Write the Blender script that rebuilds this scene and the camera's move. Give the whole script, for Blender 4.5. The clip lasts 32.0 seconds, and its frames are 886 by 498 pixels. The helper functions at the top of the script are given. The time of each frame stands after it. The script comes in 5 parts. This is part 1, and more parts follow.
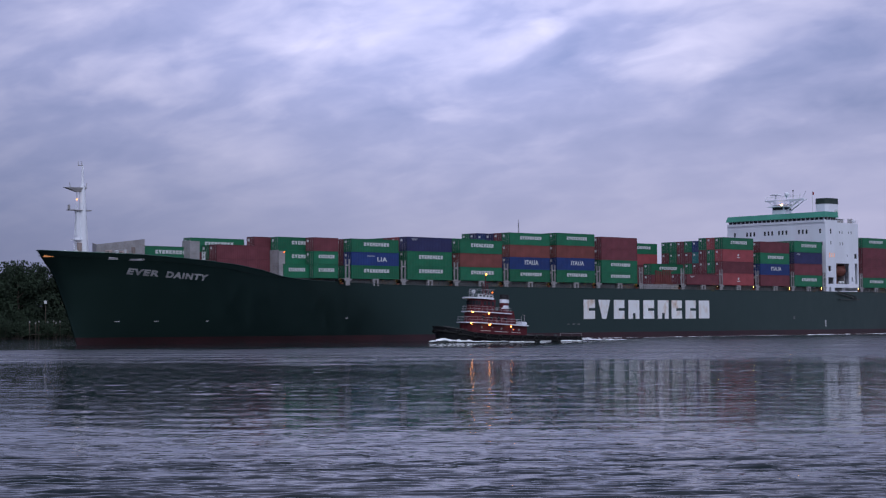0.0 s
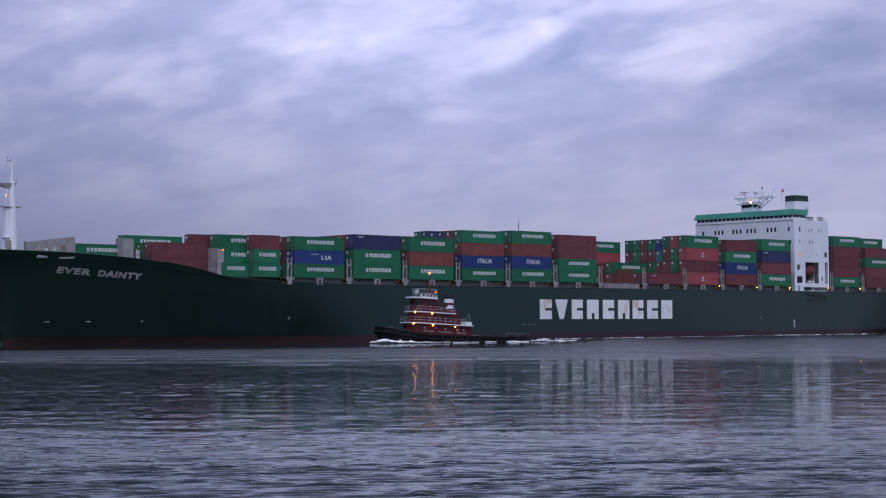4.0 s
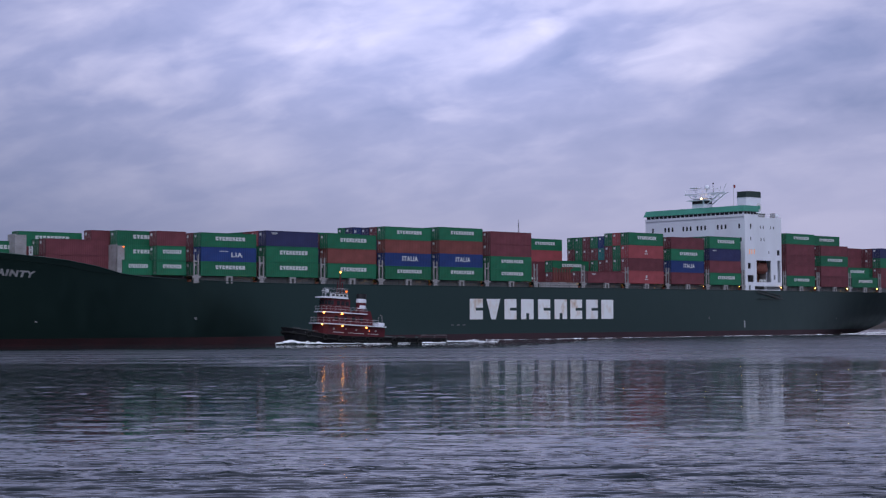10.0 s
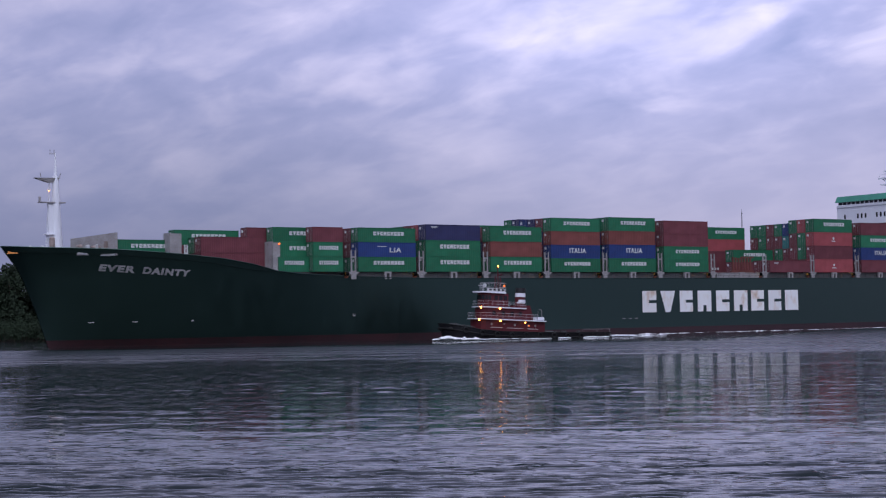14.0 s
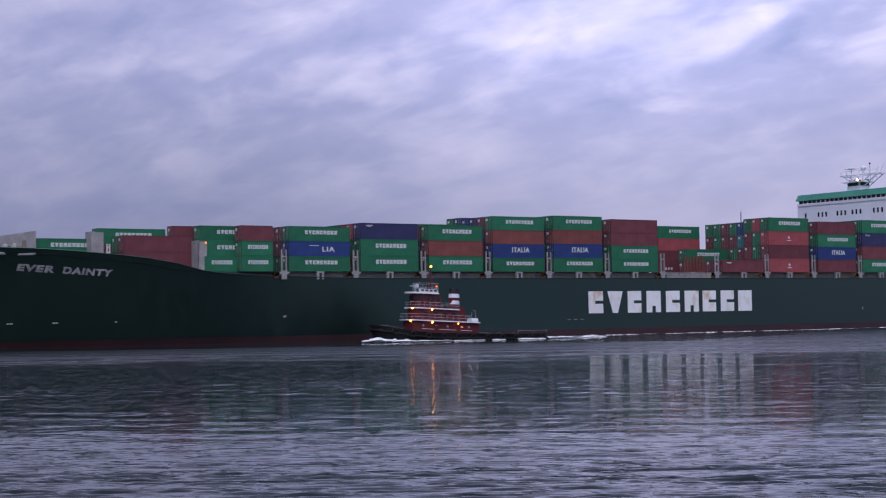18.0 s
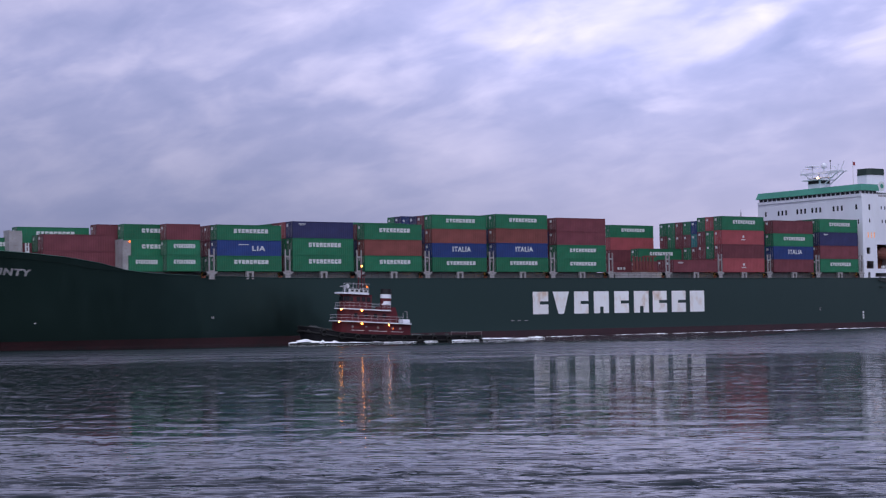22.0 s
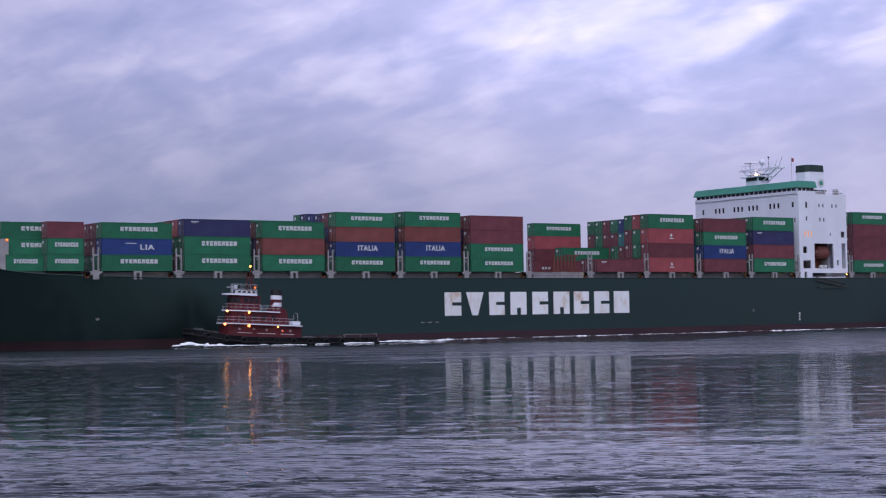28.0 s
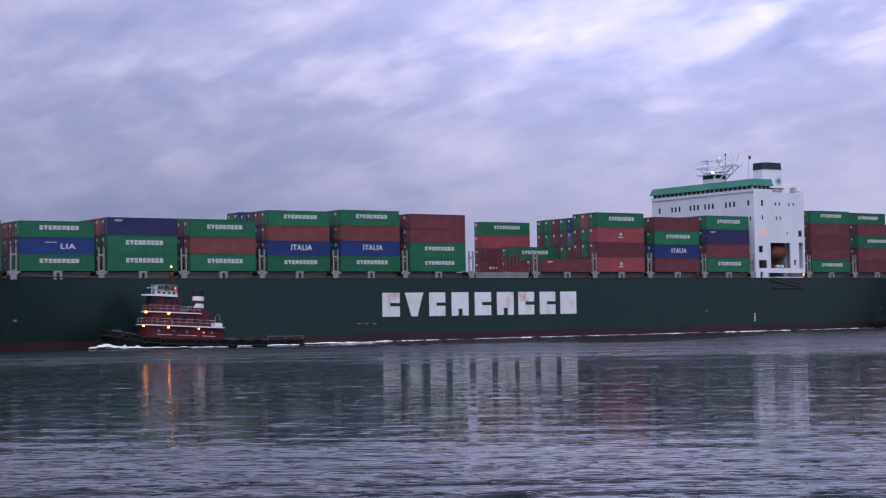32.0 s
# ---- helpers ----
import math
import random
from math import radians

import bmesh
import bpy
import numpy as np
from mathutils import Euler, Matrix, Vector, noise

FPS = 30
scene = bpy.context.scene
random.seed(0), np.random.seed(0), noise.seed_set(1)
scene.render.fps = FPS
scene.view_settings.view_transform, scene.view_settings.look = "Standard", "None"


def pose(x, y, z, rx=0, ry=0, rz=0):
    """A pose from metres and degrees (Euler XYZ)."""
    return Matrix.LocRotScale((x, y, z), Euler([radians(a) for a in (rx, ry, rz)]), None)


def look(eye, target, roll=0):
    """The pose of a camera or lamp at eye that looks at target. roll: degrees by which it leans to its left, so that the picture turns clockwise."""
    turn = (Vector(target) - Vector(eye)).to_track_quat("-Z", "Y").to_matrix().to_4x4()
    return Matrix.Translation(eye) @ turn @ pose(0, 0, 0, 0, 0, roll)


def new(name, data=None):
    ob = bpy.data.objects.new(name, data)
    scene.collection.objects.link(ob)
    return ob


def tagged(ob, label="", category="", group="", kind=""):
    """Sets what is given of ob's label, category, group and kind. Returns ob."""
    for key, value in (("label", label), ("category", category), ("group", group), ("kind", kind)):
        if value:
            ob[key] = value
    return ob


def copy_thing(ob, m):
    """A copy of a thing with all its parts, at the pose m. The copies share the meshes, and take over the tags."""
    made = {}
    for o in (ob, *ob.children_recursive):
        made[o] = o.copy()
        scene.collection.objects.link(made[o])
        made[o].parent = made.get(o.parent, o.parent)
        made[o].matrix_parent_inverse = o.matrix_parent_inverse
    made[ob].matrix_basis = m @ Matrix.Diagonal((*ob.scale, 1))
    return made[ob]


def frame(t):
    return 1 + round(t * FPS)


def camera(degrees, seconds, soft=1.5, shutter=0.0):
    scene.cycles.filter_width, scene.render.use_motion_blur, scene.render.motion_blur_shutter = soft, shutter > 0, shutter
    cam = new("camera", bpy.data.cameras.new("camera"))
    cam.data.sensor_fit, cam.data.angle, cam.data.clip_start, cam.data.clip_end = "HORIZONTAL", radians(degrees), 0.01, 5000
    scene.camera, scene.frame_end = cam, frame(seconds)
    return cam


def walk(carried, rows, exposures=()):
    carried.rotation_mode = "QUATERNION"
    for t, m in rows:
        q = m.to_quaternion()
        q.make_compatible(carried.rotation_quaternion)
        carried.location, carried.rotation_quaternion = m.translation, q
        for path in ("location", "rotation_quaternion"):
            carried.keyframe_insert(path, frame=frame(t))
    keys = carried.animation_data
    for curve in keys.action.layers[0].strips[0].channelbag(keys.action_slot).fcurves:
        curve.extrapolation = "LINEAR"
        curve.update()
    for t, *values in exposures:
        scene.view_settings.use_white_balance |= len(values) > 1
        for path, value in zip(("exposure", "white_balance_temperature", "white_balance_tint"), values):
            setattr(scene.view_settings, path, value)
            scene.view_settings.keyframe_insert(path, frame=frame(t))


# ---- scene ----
# The lens, the standing camera and its one pan.
EYE = (0.0, 0.0, 4.0)
cam = camera(30.37, 32.0, soft=1.22, shutter=1.2)


def aim(yaw, pitch, roll):
    a, b = radians(yaw), radians(pitch)
    x, y, z = EYE
    return look(EYE, (x + math.sin(a) * math.cos(b), y + math.cos(a) * math.cos(b), z + math.sin(b)), roll)


PAN = [
    (0.0, 0.0, 2.524, -0.291), (10.3, 0.0, 2.524, -0.291), (10.8, 0.0, 2.524, -0.291), (10.9, -0.06, 2.522, -0.30), (11.0, -1.056, 2.504, -0.41),
    (11.1, -1.68, 2.486, -0.462), (11.2, -2.2, 2.47, -0.505), (11.3, -2.7, 2.456, -0.546), (11.4, -3.15, 2.442, -0.584), (11.5, -3.586, 2.43, -0.62),
    (11.6, -4.2, 2.424, -0.686), (11.8, -5.2, 2.414, -0.794), (12.0, -6.215, 2.404, -0.904), (12.2, -6.82, 2.406, -0.945), (12.5, -7.324, 2.408, -0.985),
    (12.8, -7.68, 2.402, -1.01), (13.0, -7.752, 2.40, -1.02), (14.5, -7.745, 2.40, -1.02), (17.0, -7.722, 2.40, -1.015), (32.0, -7.722, 2.40, -1.01),
]
# the picture brightens and warms a little as the camera turns
EXPOSURES = [(0.0, -0.03, 6270, 8), (10.9, -0.03, 6270, 8), (12.5, 0.1, 6440, 10.5), (18.0, 0.14, 6450, 12), (20.5, 0.23, 6450, 12), (24.0, 0.23, 6450, 12.5), (32.0, 0.2, 6450, 12.5)]
walk(cam, [(t, aim(*a)) for t, *a in PAN], EXPOSURES)

# The ship's and the tug's ways over the water: place at 0 s, speed, gain of speed, and heading.
SHIP_WAY, SHIP_TURN = (31.176, 362.117, -2.5801, -2.5089, 0.003352, 0.007216), 42.464
TUG_WAY, TUG_TURN = (8.552, 303.337, -2.6191, -1.7168, -0.001064, -0.010078), 33.25


def on_way(way, t):
    x, y, u, v, a, b = way
    return x + u * t + a * t * t / 2, y + v * t + b * t * t / 2


def ship_pose(t):
    x, y = on_way(SHIP_WAY, t)
    return pose(x, y, 0, 0, 0, SHIP_TURN)


def tug_pose(t):
    x, y = on_way(TUG_WAY, t)
    return pose(x - 0.25, y - 0.16, 0.1 + 0.03 * math.sin(t * 1.7), 0.5 * math.sin(t * 0.9), 3.4 + 0.12 * math.sin(t * 1.3), TUG_TURN)


# ---- sky and sun ----
world = bpy.data.worlds.new("dusk_sky")
scene.world = world
world.use_nodes = True


def sky():
    nt = world.node_tree
    nt.nodes.clear()
    N, L = nt.nodes.new, nt.links.new

    def math_node(op, a, b=None):
        n = N("ShaderNodeMath")
        n.operation = op
        for i, v in enumerate((a, b)):
            if v is None:
                continue
            if isinstance(v, (int, float)):
                n.inputs[i].default_value = v
            else:
                L(v, n.inputs[i])
        return n.outputs[0]

    def mixed(kind, k, a, b):
        n = N("ShaderNodeMix")
        n.data_type, n.blend_type = "RGBA", kind
        for i, v in ((0, k), (6, a), (7, b)):
            if isinstance(v, (int, float)):
                n.inputs[i].default_value = v
            elif isinstance(v, tuple):
                n.inputs[i].default_value = (*v, 1)
            else:
                L(v, n.inputs[i])
        return n.outputs[2]

    co = N("ShaderNodeTexCoord")
    sep = N("ShaderNodeSeparateXYZ")
    L(co.outputs["Generated"], sep.inputs[0])
    x, y, z = sep.outputs
    up = math_node("MAXIMUM", z, 0.0)

    def cloud(lift, turn, sx, sy, at, scale, detail, rough, dist):
        """Noise on a flat cloud deck overhead, drawn out along its rolls."""
        den = math_node("ADD", up, lift)
        comb, mapping, n = N("ShaderNodeCombineXYZ"), N("ShaderNodeMapping"), N("ShaderNodeTexNoise")
        L(math_node("DIVIDE", x, den), comb.inputs[0])
        L(math_node("DIVIDE", y, den), comb.inputs[1])
        mapping.vector_type = "TEXTURE"
        mapping.inputs["Rotation"].default_value = (0, 0, radians(turn))
        mapping.inputs["Scale"].default_value = (sx, sy, 1)
        mapping.inputs["Location"].default_value = (*at, 0)
        L(comb.outputs[0], mapping.inputs[0])
        n.inputs["Scale"].default_value, n.inputs["Detail"].default_value = scale, detail
        n.inputs["Roughness"].default_value, n.inputs["Distortion"].default_value = rough, dist
        L(mapping.outputs[0], n.inputs["Vector"])
        return n.outputs[0]

    broad = cloud(0.38, -26, 1.1, 0.75, (3.1, 1.7), 2.6, 3, 0.5, 0.25)
    rolls = cloud(0.38, -30, 1.2, 0.85, (1.3, 4.2), 7.5, 4, 0.5, 0.3)
    tufts = cloud(0.38, -28, 1.2, 0.85, (5.3, 0.4), 13.0, 4, 0.5, 0.4)
    # the rents and the heavier banks of the cloud deck, with edges torn by the same noise
    rx = math_node("ADD", x, math_node("MULTIPLY", math_node("SUBTRACT", tufts, 0.5), 0.06))
    rz = math_node("ADD", z, math_node("MULTIPLY", math_node("SUBTRACT", rolls, 0.5), 0.05))

    def lobe(cx, cz, long, wide, tilt, gain):
        c, sn = math.cos(radians(tilt)), math.sin(radians(tilt))
        dx, dz = math_node("SUBTRACT", rx, cx), math_node("SUBTRACT", rz, cz)
        a = math_node("ADD", math_node("MULTIPLY", dx, c / long), math_node("MULTIPLY", dz, sn / long))
        b = math_node("ADD", math_node("MULTIPLY", dx, -sn / wide), math_node("MULTIPLY", dz, c / wide))
        r2 = math_node("ADD", math_node("MULTIPLY", a, a), math_node("MULTIPLY", b, b))
        return math_node("MULTIPLY", math_node("POWER", math.e, math_node("MULTIPLY", r2, -1.0)), gain)

    cover = math_node("ADD", math_node("MULTIPLY", broad, 0.34), math_node("ADD", math_node("MULTIPLY", rolls, 0.42), math_node("MULTIPLY", tufts, 0.30)))
    for row in LOBES:
        cover = math_node("ADD", cover, lobe(*row))
    ramp = N("ShaderNodeValToRGB")
    ramp.color_ramp.elements[0].position, ramp.color_ramp.elements[0].color = 0.32, (0.235, 0.275, 0.515, 1)
    ramp.color_ramp.elements[1].position, ramp.color_ramp.elements[1].color = 0.70, (0.68, 0.645, 0.885, 1)
    mid = ramp.color_ramp.elements.new(0.5)
    mid.color = (0.385, 0.40, 0.66, 1)
    L(cover, ramp.inputs[0])
    # the even band of haze over the horizon
    low = N("ShaderNodeValToRGB")
    low.color_ramp.elements[0].position, low.color_ramp.elements[0].color = 0.045, (1, 1, 1, 1)
    low.color_ramp.elements[1].position, low.color_ramp.elements[1].color = 0.155, (0, 0, 0, 1)
    L(up, low.inputs[0])
    side = N("ShaderNodeValToRGB")
    side.color_ramp.elements[0].position, side.color_ramp.elements[0].color = 0.30, (0.15, 0.165, 0.30, 1)
    side.color_ramp.elements[1].position, side.color_ramp.elements[1].color = 0.66, (0.46, 0.43, 0.62, 1)
    between = side.color_ramp.elements.new(0.45)
    between.color = (0.325, 0.32, 0.49, 1)
    L(math_node("ADD", math_node("MULTIPLY", x, 0.7), 0.485), side.inputs[0])
    # the cloud is thinnest a hand's breadth over the river's bend, and thickens overhead
    off = math_node("MULTIPLY", math_node("ADD", x, 0.0), 5.0)
    hill = math_node("DIVIDE", 1.0, math_node("ADD", 1.0, math_node("MULTIPLY", off, off)))
    high = math_node("MINIMUM", math_node("MULTIPLY", up, 5.5), 1.0)
    past = math_node("MAXIMUM", math_node("SUBTRACT", 1.0, math_node("MULTIPLY", math_node("MAXIMUM", math_node("SUBTRACT", z, 0.22), 0.0), 3.0)), 0.25)
    thin = mixed("MULTIPLY", 1.0, ramp.outputs[0], math_node("ADD", 0.68, math_node("MULTIPLY", math_node("MULTIPLY", hill, math_node("MULTIPLY", high, past)), 0.6)))
    mix = mixed("MIX", math_node("MULTIPLY", low.outputs[0], 0.86), thin, side.outputs[0])
    # clear sky behind the cloud, and the brighter half of the sky where the sun went down
    clear = N("ShaderNodeTexSky")
    clear.sky_type, clear.sun_disc = "NISHITA", False
    clear.sun_elevation, clear.sun_rotation = radians(58), radians(SUN_FROM)
    back = N("ShaderNodeBackground")
    back.inputs["Strength"].default_value = SKY
    L(mix, back.inputs["Color"])
    blue = N("ShaderNodeBackground")
    blue.inputs["Strength"].default_value = 0.05
    L(clear.outputs[0], blue.inputs["Color"])
    add, out = N("ShaderNodeMixShader"), N("ShaderNodeOutputWorld")
    add.inputs[0].default_value = 0.15
    L(back.outputs[0], add.inputs[1])
    L(blue.outputs[0], add.inputs[2])
    L(add.outputs[0], out.inputs[0])


SKY, SUN_FROM = 1.2, 185
# rents (+) and heavy banks (-) in the cloud deck: bearing, height, length, breadth, tilt, weight
LOBES = [
    (-0.03, 0.188, 0.045, 0.020, 20, 0.13), (0.10, 0.190, 0.060, 0.012, 24, 0.12), (0.155, 0.160, 0.06, 0.010, 22, 0.09), (0.01, 0.150, 0.040, 0.016, 24, 0.07),
    (-0.13, 0.175, 0.06, 0.014, 18, 0.05), (0.075, 0.155, 0.05, 0.010, 20, -0.08), (0.20, 0.115, 0.10, 0.010, 6, -0.10), (-0.19, 0.130, 0.05, 0.008, 6, -0.08),
    (0.02, 0.183, 0.025, 0.008, 16, -0.07), (0.22, 0.170, 0.06, 0.010, 22, -0.07), (-0.02, 0.118, 0.10, 0.008, 2, -0.05),
]
sky()
sun = new("sun", bpy.data.lights.new("sun", "SUN"))
sun.data.energy, sun.data.angle, sun.data.color = 1.85, radians(60), (0.81, 0.87, 1.0)
sun.matrix_world = look((60, -60, 330), (0, 200, 0))

# ---- materials ----


def mat(name, color, rough=0.6, metal=0.0, vary=0.12, scale=0.6, dirt=None, dirt_amount=0.0, bump=0.0, random_tint=0.0, stretch=(1, 1, 1), gloss=0.3, sheen=(1, 1, 1)):
    """A painted or bare surface with broad stains, fine grain and a little relief, in metres."""
    m = bpy.data.materials.new(name)
    m.use_nodes = True
    nt = m.node_tree
    N, L = nt.nodes.new, nt.links.new
    b = nt.nodes["Principled BSDF"]
    b.inputs["Metallic"].default_value = metal
    b.inputs["Specular IOR Level"].default_value = gloss
    b.inputs["Specular Tint"].default_value = (*sheen, 1)
    co, mp = N("ShaderNodeTexCoord"), N("ShaderNodeMapping")
    mp.inputs["Scale"].default_value = stretch
    L(co.outputs["Object"], mp.inputs[0])
    broad, fine = N("ShaderNodeTexNoise"), N("ShaderNodeTexNoise")
    broad.inputs["Scale"].default_value, broad.inputs["Detail"].default_value = scale, 5
    fine.inputs["Scale"].default_value, fine.inputs["Detail"].default_value = scale * 9, 4
    L(mp.outputs[0], broad.inputs["Vector"])
    L(mp.outputs[0], fine.inputs["Vector"])
    hsv = N("ShaderNodeHueSaturation")
    hsv.inputs["Color"].default_value = (*color, 1)
    r = N("ShaderNodeMapRange")
    r.inputs[1].default_value, r.inputs[2].default_value, r.inputs[3].default_value, r.inputs[4].default_value = 0.3, 0.7, 1 - vary, 1 + vary
    L(broad.outputs[0], r.inputs[0])
    value = r.outputs[0]
    if random_tint:
        info, rr, mul = N("ShaderNodeObjectInfo"), N("ShaderNodeMapRange"), N("ShaderNodeMath")
        rr.inputs[3].default_value, rr.inputs[4].default_value = 1 - random_tint, 1 + random_tint
        L(info.outputs["Random"], rr.inputs[0])
        mul.operation = "MULTIPLY"
        L(value, mul.inputs[0])
        L(rr.outputs[0], mul.inputs[1])
        value = mul.outputs[0]
    L(value, hsv.inputs["Value"])
    color_out = hsv.outputs[0]
    if dirt:
        cr, mx = N("ShaderNodeValToRGB"), N("ShaderNodeMix")
        cr.color_ramp.elements[0].position, cr.color_ramp.elements[1].position = 0.52, 0.72
        L(fine.outputs[0], cr.inputs[0])
        amt, mx.data_type = N("ShaderNodeMath"), "RGBA"
        amt.operation = "MULTIPLY"
        amt.inputs[1].default_value = dirt_amount
        L(cr.outputs[0], amt.inputs[0])
        L(amt.outputs[0], mx.inputs[0])
        L(color_out, mx.inputs[6])
        mx.inputs[7].default_value = (*dirt, 1)
        color_out = mx.outputs[2]
    L(color_out, b.inputs["Base Color"])
    rg = N("ShaderNodeMapRange")
    rg.inputs[3].default_value, rg.inputs[4].default_value = max(rough - 0.12, 0.03), min(rough + 0.12, 1)
    L(fine.outputs[0], rg.inputs[0])
    L(rg.outputs[0], b.inputs["Roughness"])
    if bump:
        bp = N("ShaderNodeBump")
        bp.inputs["Strength"].default_value, bp.inputs["Distance"].default_value = 0.5, bump
        L(fine.outputs[0], bp.inputs["Height"])
        L(bp.outputs[0], b.inputs["Normal"])
    return m


def glow(name, color, strength):
    m = bpy.data.materials.new(name)
    m.use_nodes = True
    b = m.node_tree.nodes["Principled BSDF"]
    b.inputs["Base Color"].default_value = (*color, 1)
    b.inputs["Emission Color"].default_value = (*color, 1)
    b.inputs["Emission Strength"].default_value = strength
    return m


RUST = (0.16, 0.06, 0.03)
GREEN = mat("green_container_paint", (0.014, 0.13, 0.064), 0.55, vary=0.16, scale=0.4, dirt=RUST, dirt_amount=0.18, random_tint=0.2)
MAROON = mat("maroon_container_paint", (0.135, 0.037, 0.047), 0.6, vary=0.18, scale=0.4, dirt=RUST, dirt_amount=0.3, random_tint=0.16)
RED = mat("red_container_paint", (0.28, 0.06, 0.068), 0.6, vary=0.15, scale=0.4, dirt=RUST, dirt_amount=0.25, random_tint=0.1)
BLUE = mat("blue_container_paint", (0.016, 0.04, 0.15), 0.55, vary=0.15, scale=0.4, dirt=RUST, dirt_amount=0.15, random_tint=0.1)
NAVY = mat("navy_container_paint", (0.028, 0.032, 0.095), 0.55, vary=0.15, scale=0.4, dirt=RUST, dirt_amount=0.15, random_tint=0.1)
TEAL = mat("teal_container_paint", (0.02, 0.17, 0.17), 0.55, vary=0.15, scale=0.4, dirt=RUST, dirt_amount=0.15)
BROWN = mat("brown_container_paint", (0.17, 0.052, 0.045), 0.65, vary=0.2, scale=0.4, dirt=RUST, dirt_amount=0.3, random_tint=0.1)
PAINT = {"green": GREEN, "maroon": MAROON, "red": RED, "blue": BLUE, "navy": NAVY, "teal": TEAL, "brown": BROWN}
HULL = mat("dark_green_hull_paint", (0.0020, 0.0042, 0.0040), 0.38, vary=0.4, scale=0.05, dirt=(0.03, 0.045, 0.04), dirt_amount=0.045, stretch=(1, 1, 0.5), gloss=0.95, sheen=(0.57, 1.0, 0.88))
BOOT = mat("red_antifouling_paint", (0.022, 0.006, 0.007), 0.5, vary=0.45, scale=0.15, dirt=(0.006, 0.008, 0.008), dirt_amount=0.8, stretch=(1, 1, 2), gloss=0.75, sheen=(0.9, 0.75, 0.8))
WHITE = mat("white_ship_paint", (0.74, 0.75, 0.80), 0.5, vary=0.05, scale=0.25, dirt=(0.42, 0.36, 0.31), dirt_amount=0.07, stretch=(1, 1, 0.3))
LETTER = mat("white_letter_paint", (0.76, 0.76, 0.76), 0.55, vary=0.08, scale=0.07, dirt=(0.56, 0.36, 0.19), dirt_amount=0.4, stretch=(1, 1, 0.6))
RUSTED = mat("rust_stained_letter_paint", (0.74, 0.73, 0.72), 0.6, vary=0.1, scale=0.05, dirt=(0.50, 0.30, 0.16), dirt_amount=0.85, stretch=(1, 1, 0.7))
MARK = mat("white_container_marking", (0.56, 0.57, 0.57), 0.6, vary=0.1, scale=0.8)
NAME = mat("dulled_white_hull_lettering", (0.29, 0.29, 0.29), 0.65, vary=0.3, scale=0.8, dirt=(0.12, 0.12, 0.12), dirt_amount=0.5)
COAMING = mat("weathered_grey_coaming", (0.095, 0.10, 0.10), 0.7, vary=0.25, scale=0.2, dirt=RUST, dirt_amount=0.35)
ROOF_GREEN = mat("green_roof_paint", (0.06, 0.25, 0.18), 0.5, vary=0.12, scale=0.3)
STEEL = mat("grey_deck_steel", (0.30, 0.29, 0.29), 0.55, vary=0.18, scale=0.5, dirt=RUST, dirt_amount=0.5)
DARK = mat("dark_deck_steel", (0.06, 0.065, 0.066), 0.65, vary=0.2, scale=0.3, dirt=RUST, dirt_amount=0.35)
BLACK = mat("black_paint", (0.015, 0.015, 0.016), 0.45, vary=0.25, scale=0.6)
SOOT = mat("matt_black_lamp_shade", (0.003, 0.003, 0.003), 0.9, vary=0.2, gloss=0.1)
RAIL = mat("grey_rail_paint", (0.42, 0.42, 0.43), 0.5, vary=0.1)
FUNNEL = mat("dark_green_funnel_paint", (0.025, 0.042, 0.036), 0.6, vary=0.2, scale=0.5)
VENT = mat("rust_streaked_grey_paint", (0.26, 0.21, 0.19), 0.7, vary=0.35, scale=0.9, dirt=RUST, dirt_amount=0.5)
GLASS = mat("dark_window_glass", (0.02, 0.022, 0.026), 0.12, vary=0.1)
RUSTY = mat("rusty_orange_steel", (0.20, 0.07, 0.04), 0.7, vary=0.25, scale=1.0)
BOAT = mat("orange_lifeboat_shell", (0.16, 0.055, 0.04), 0.5, vary=0.1, scale=0.8)
TUG_RED = mat("maroon_tug_house_paint", (0.09, 0.012, 0.017), 0.5, vary=0.15, scale=0.7, dirt=(0.07, 0.03, 0.03), dirt_amount=0.3)
TUG_HULL = mat("black_tug_hull_paint", (0.011, 0.011, 0.013), 0.5, vary=0.3, scale=0.5, dirt=(0.03, 0.025, 0.022), dirt_amount=0.4)
RUBBER = mat("black_tyre_rubber", (0.011, 0.011, 0.011), 0.85, vary=0.2, scale=2)
FOAM = mat("white_water_foam", (0.88, 0.89, 0.91), 0.9, vary=0.15, scale=1.5, bump=0.05)
SODIUM = glow("sodium_lamp", (1.0, 0.34, 0.055), 10.0)
WARM = glow("warm_white_lamp", (1.0, 0.55, 0.24), 7.0)
MAST_LAMP = glow("orange_mast_lamp", (1.0, 0.40, 0.14), 3.0)
DECK_LAMP = glow("orange_deck_lamp", (1.0, 0.48, 0.09), 32.0)
AMBER = glow("dim_amber_lamp", (1.0, 0.17, 0.02), 2.2)
# for the cabin windows, and for lamplight put onto the foremost fairlead
LIT = glow("lit_window_and_fairlead_glow", (1.0, 0.42, 0.14), 0.28)

# ---- mesh helpers ----


def part(name, bm, material, parent=None, label=""):
    me = bpy.data.meshes.new(name)
    bm.to_mesh(me)
    bm.free()
    me.materials.append(material)
    ob = new(name, me)
    if parent is not None:
        ob.parent = parent
    if label:
        ob["label"] = label
    return ob


def share(name, me, parent, m):
    """Another object on the same mesh."""
    ob = new(name, me)
    ob.parent = parent
    ob.matrix_basis = m
    return ob


def thing(name, label, category, group="", kind=""):
    return tagged(new(name), label, category, group, kind)


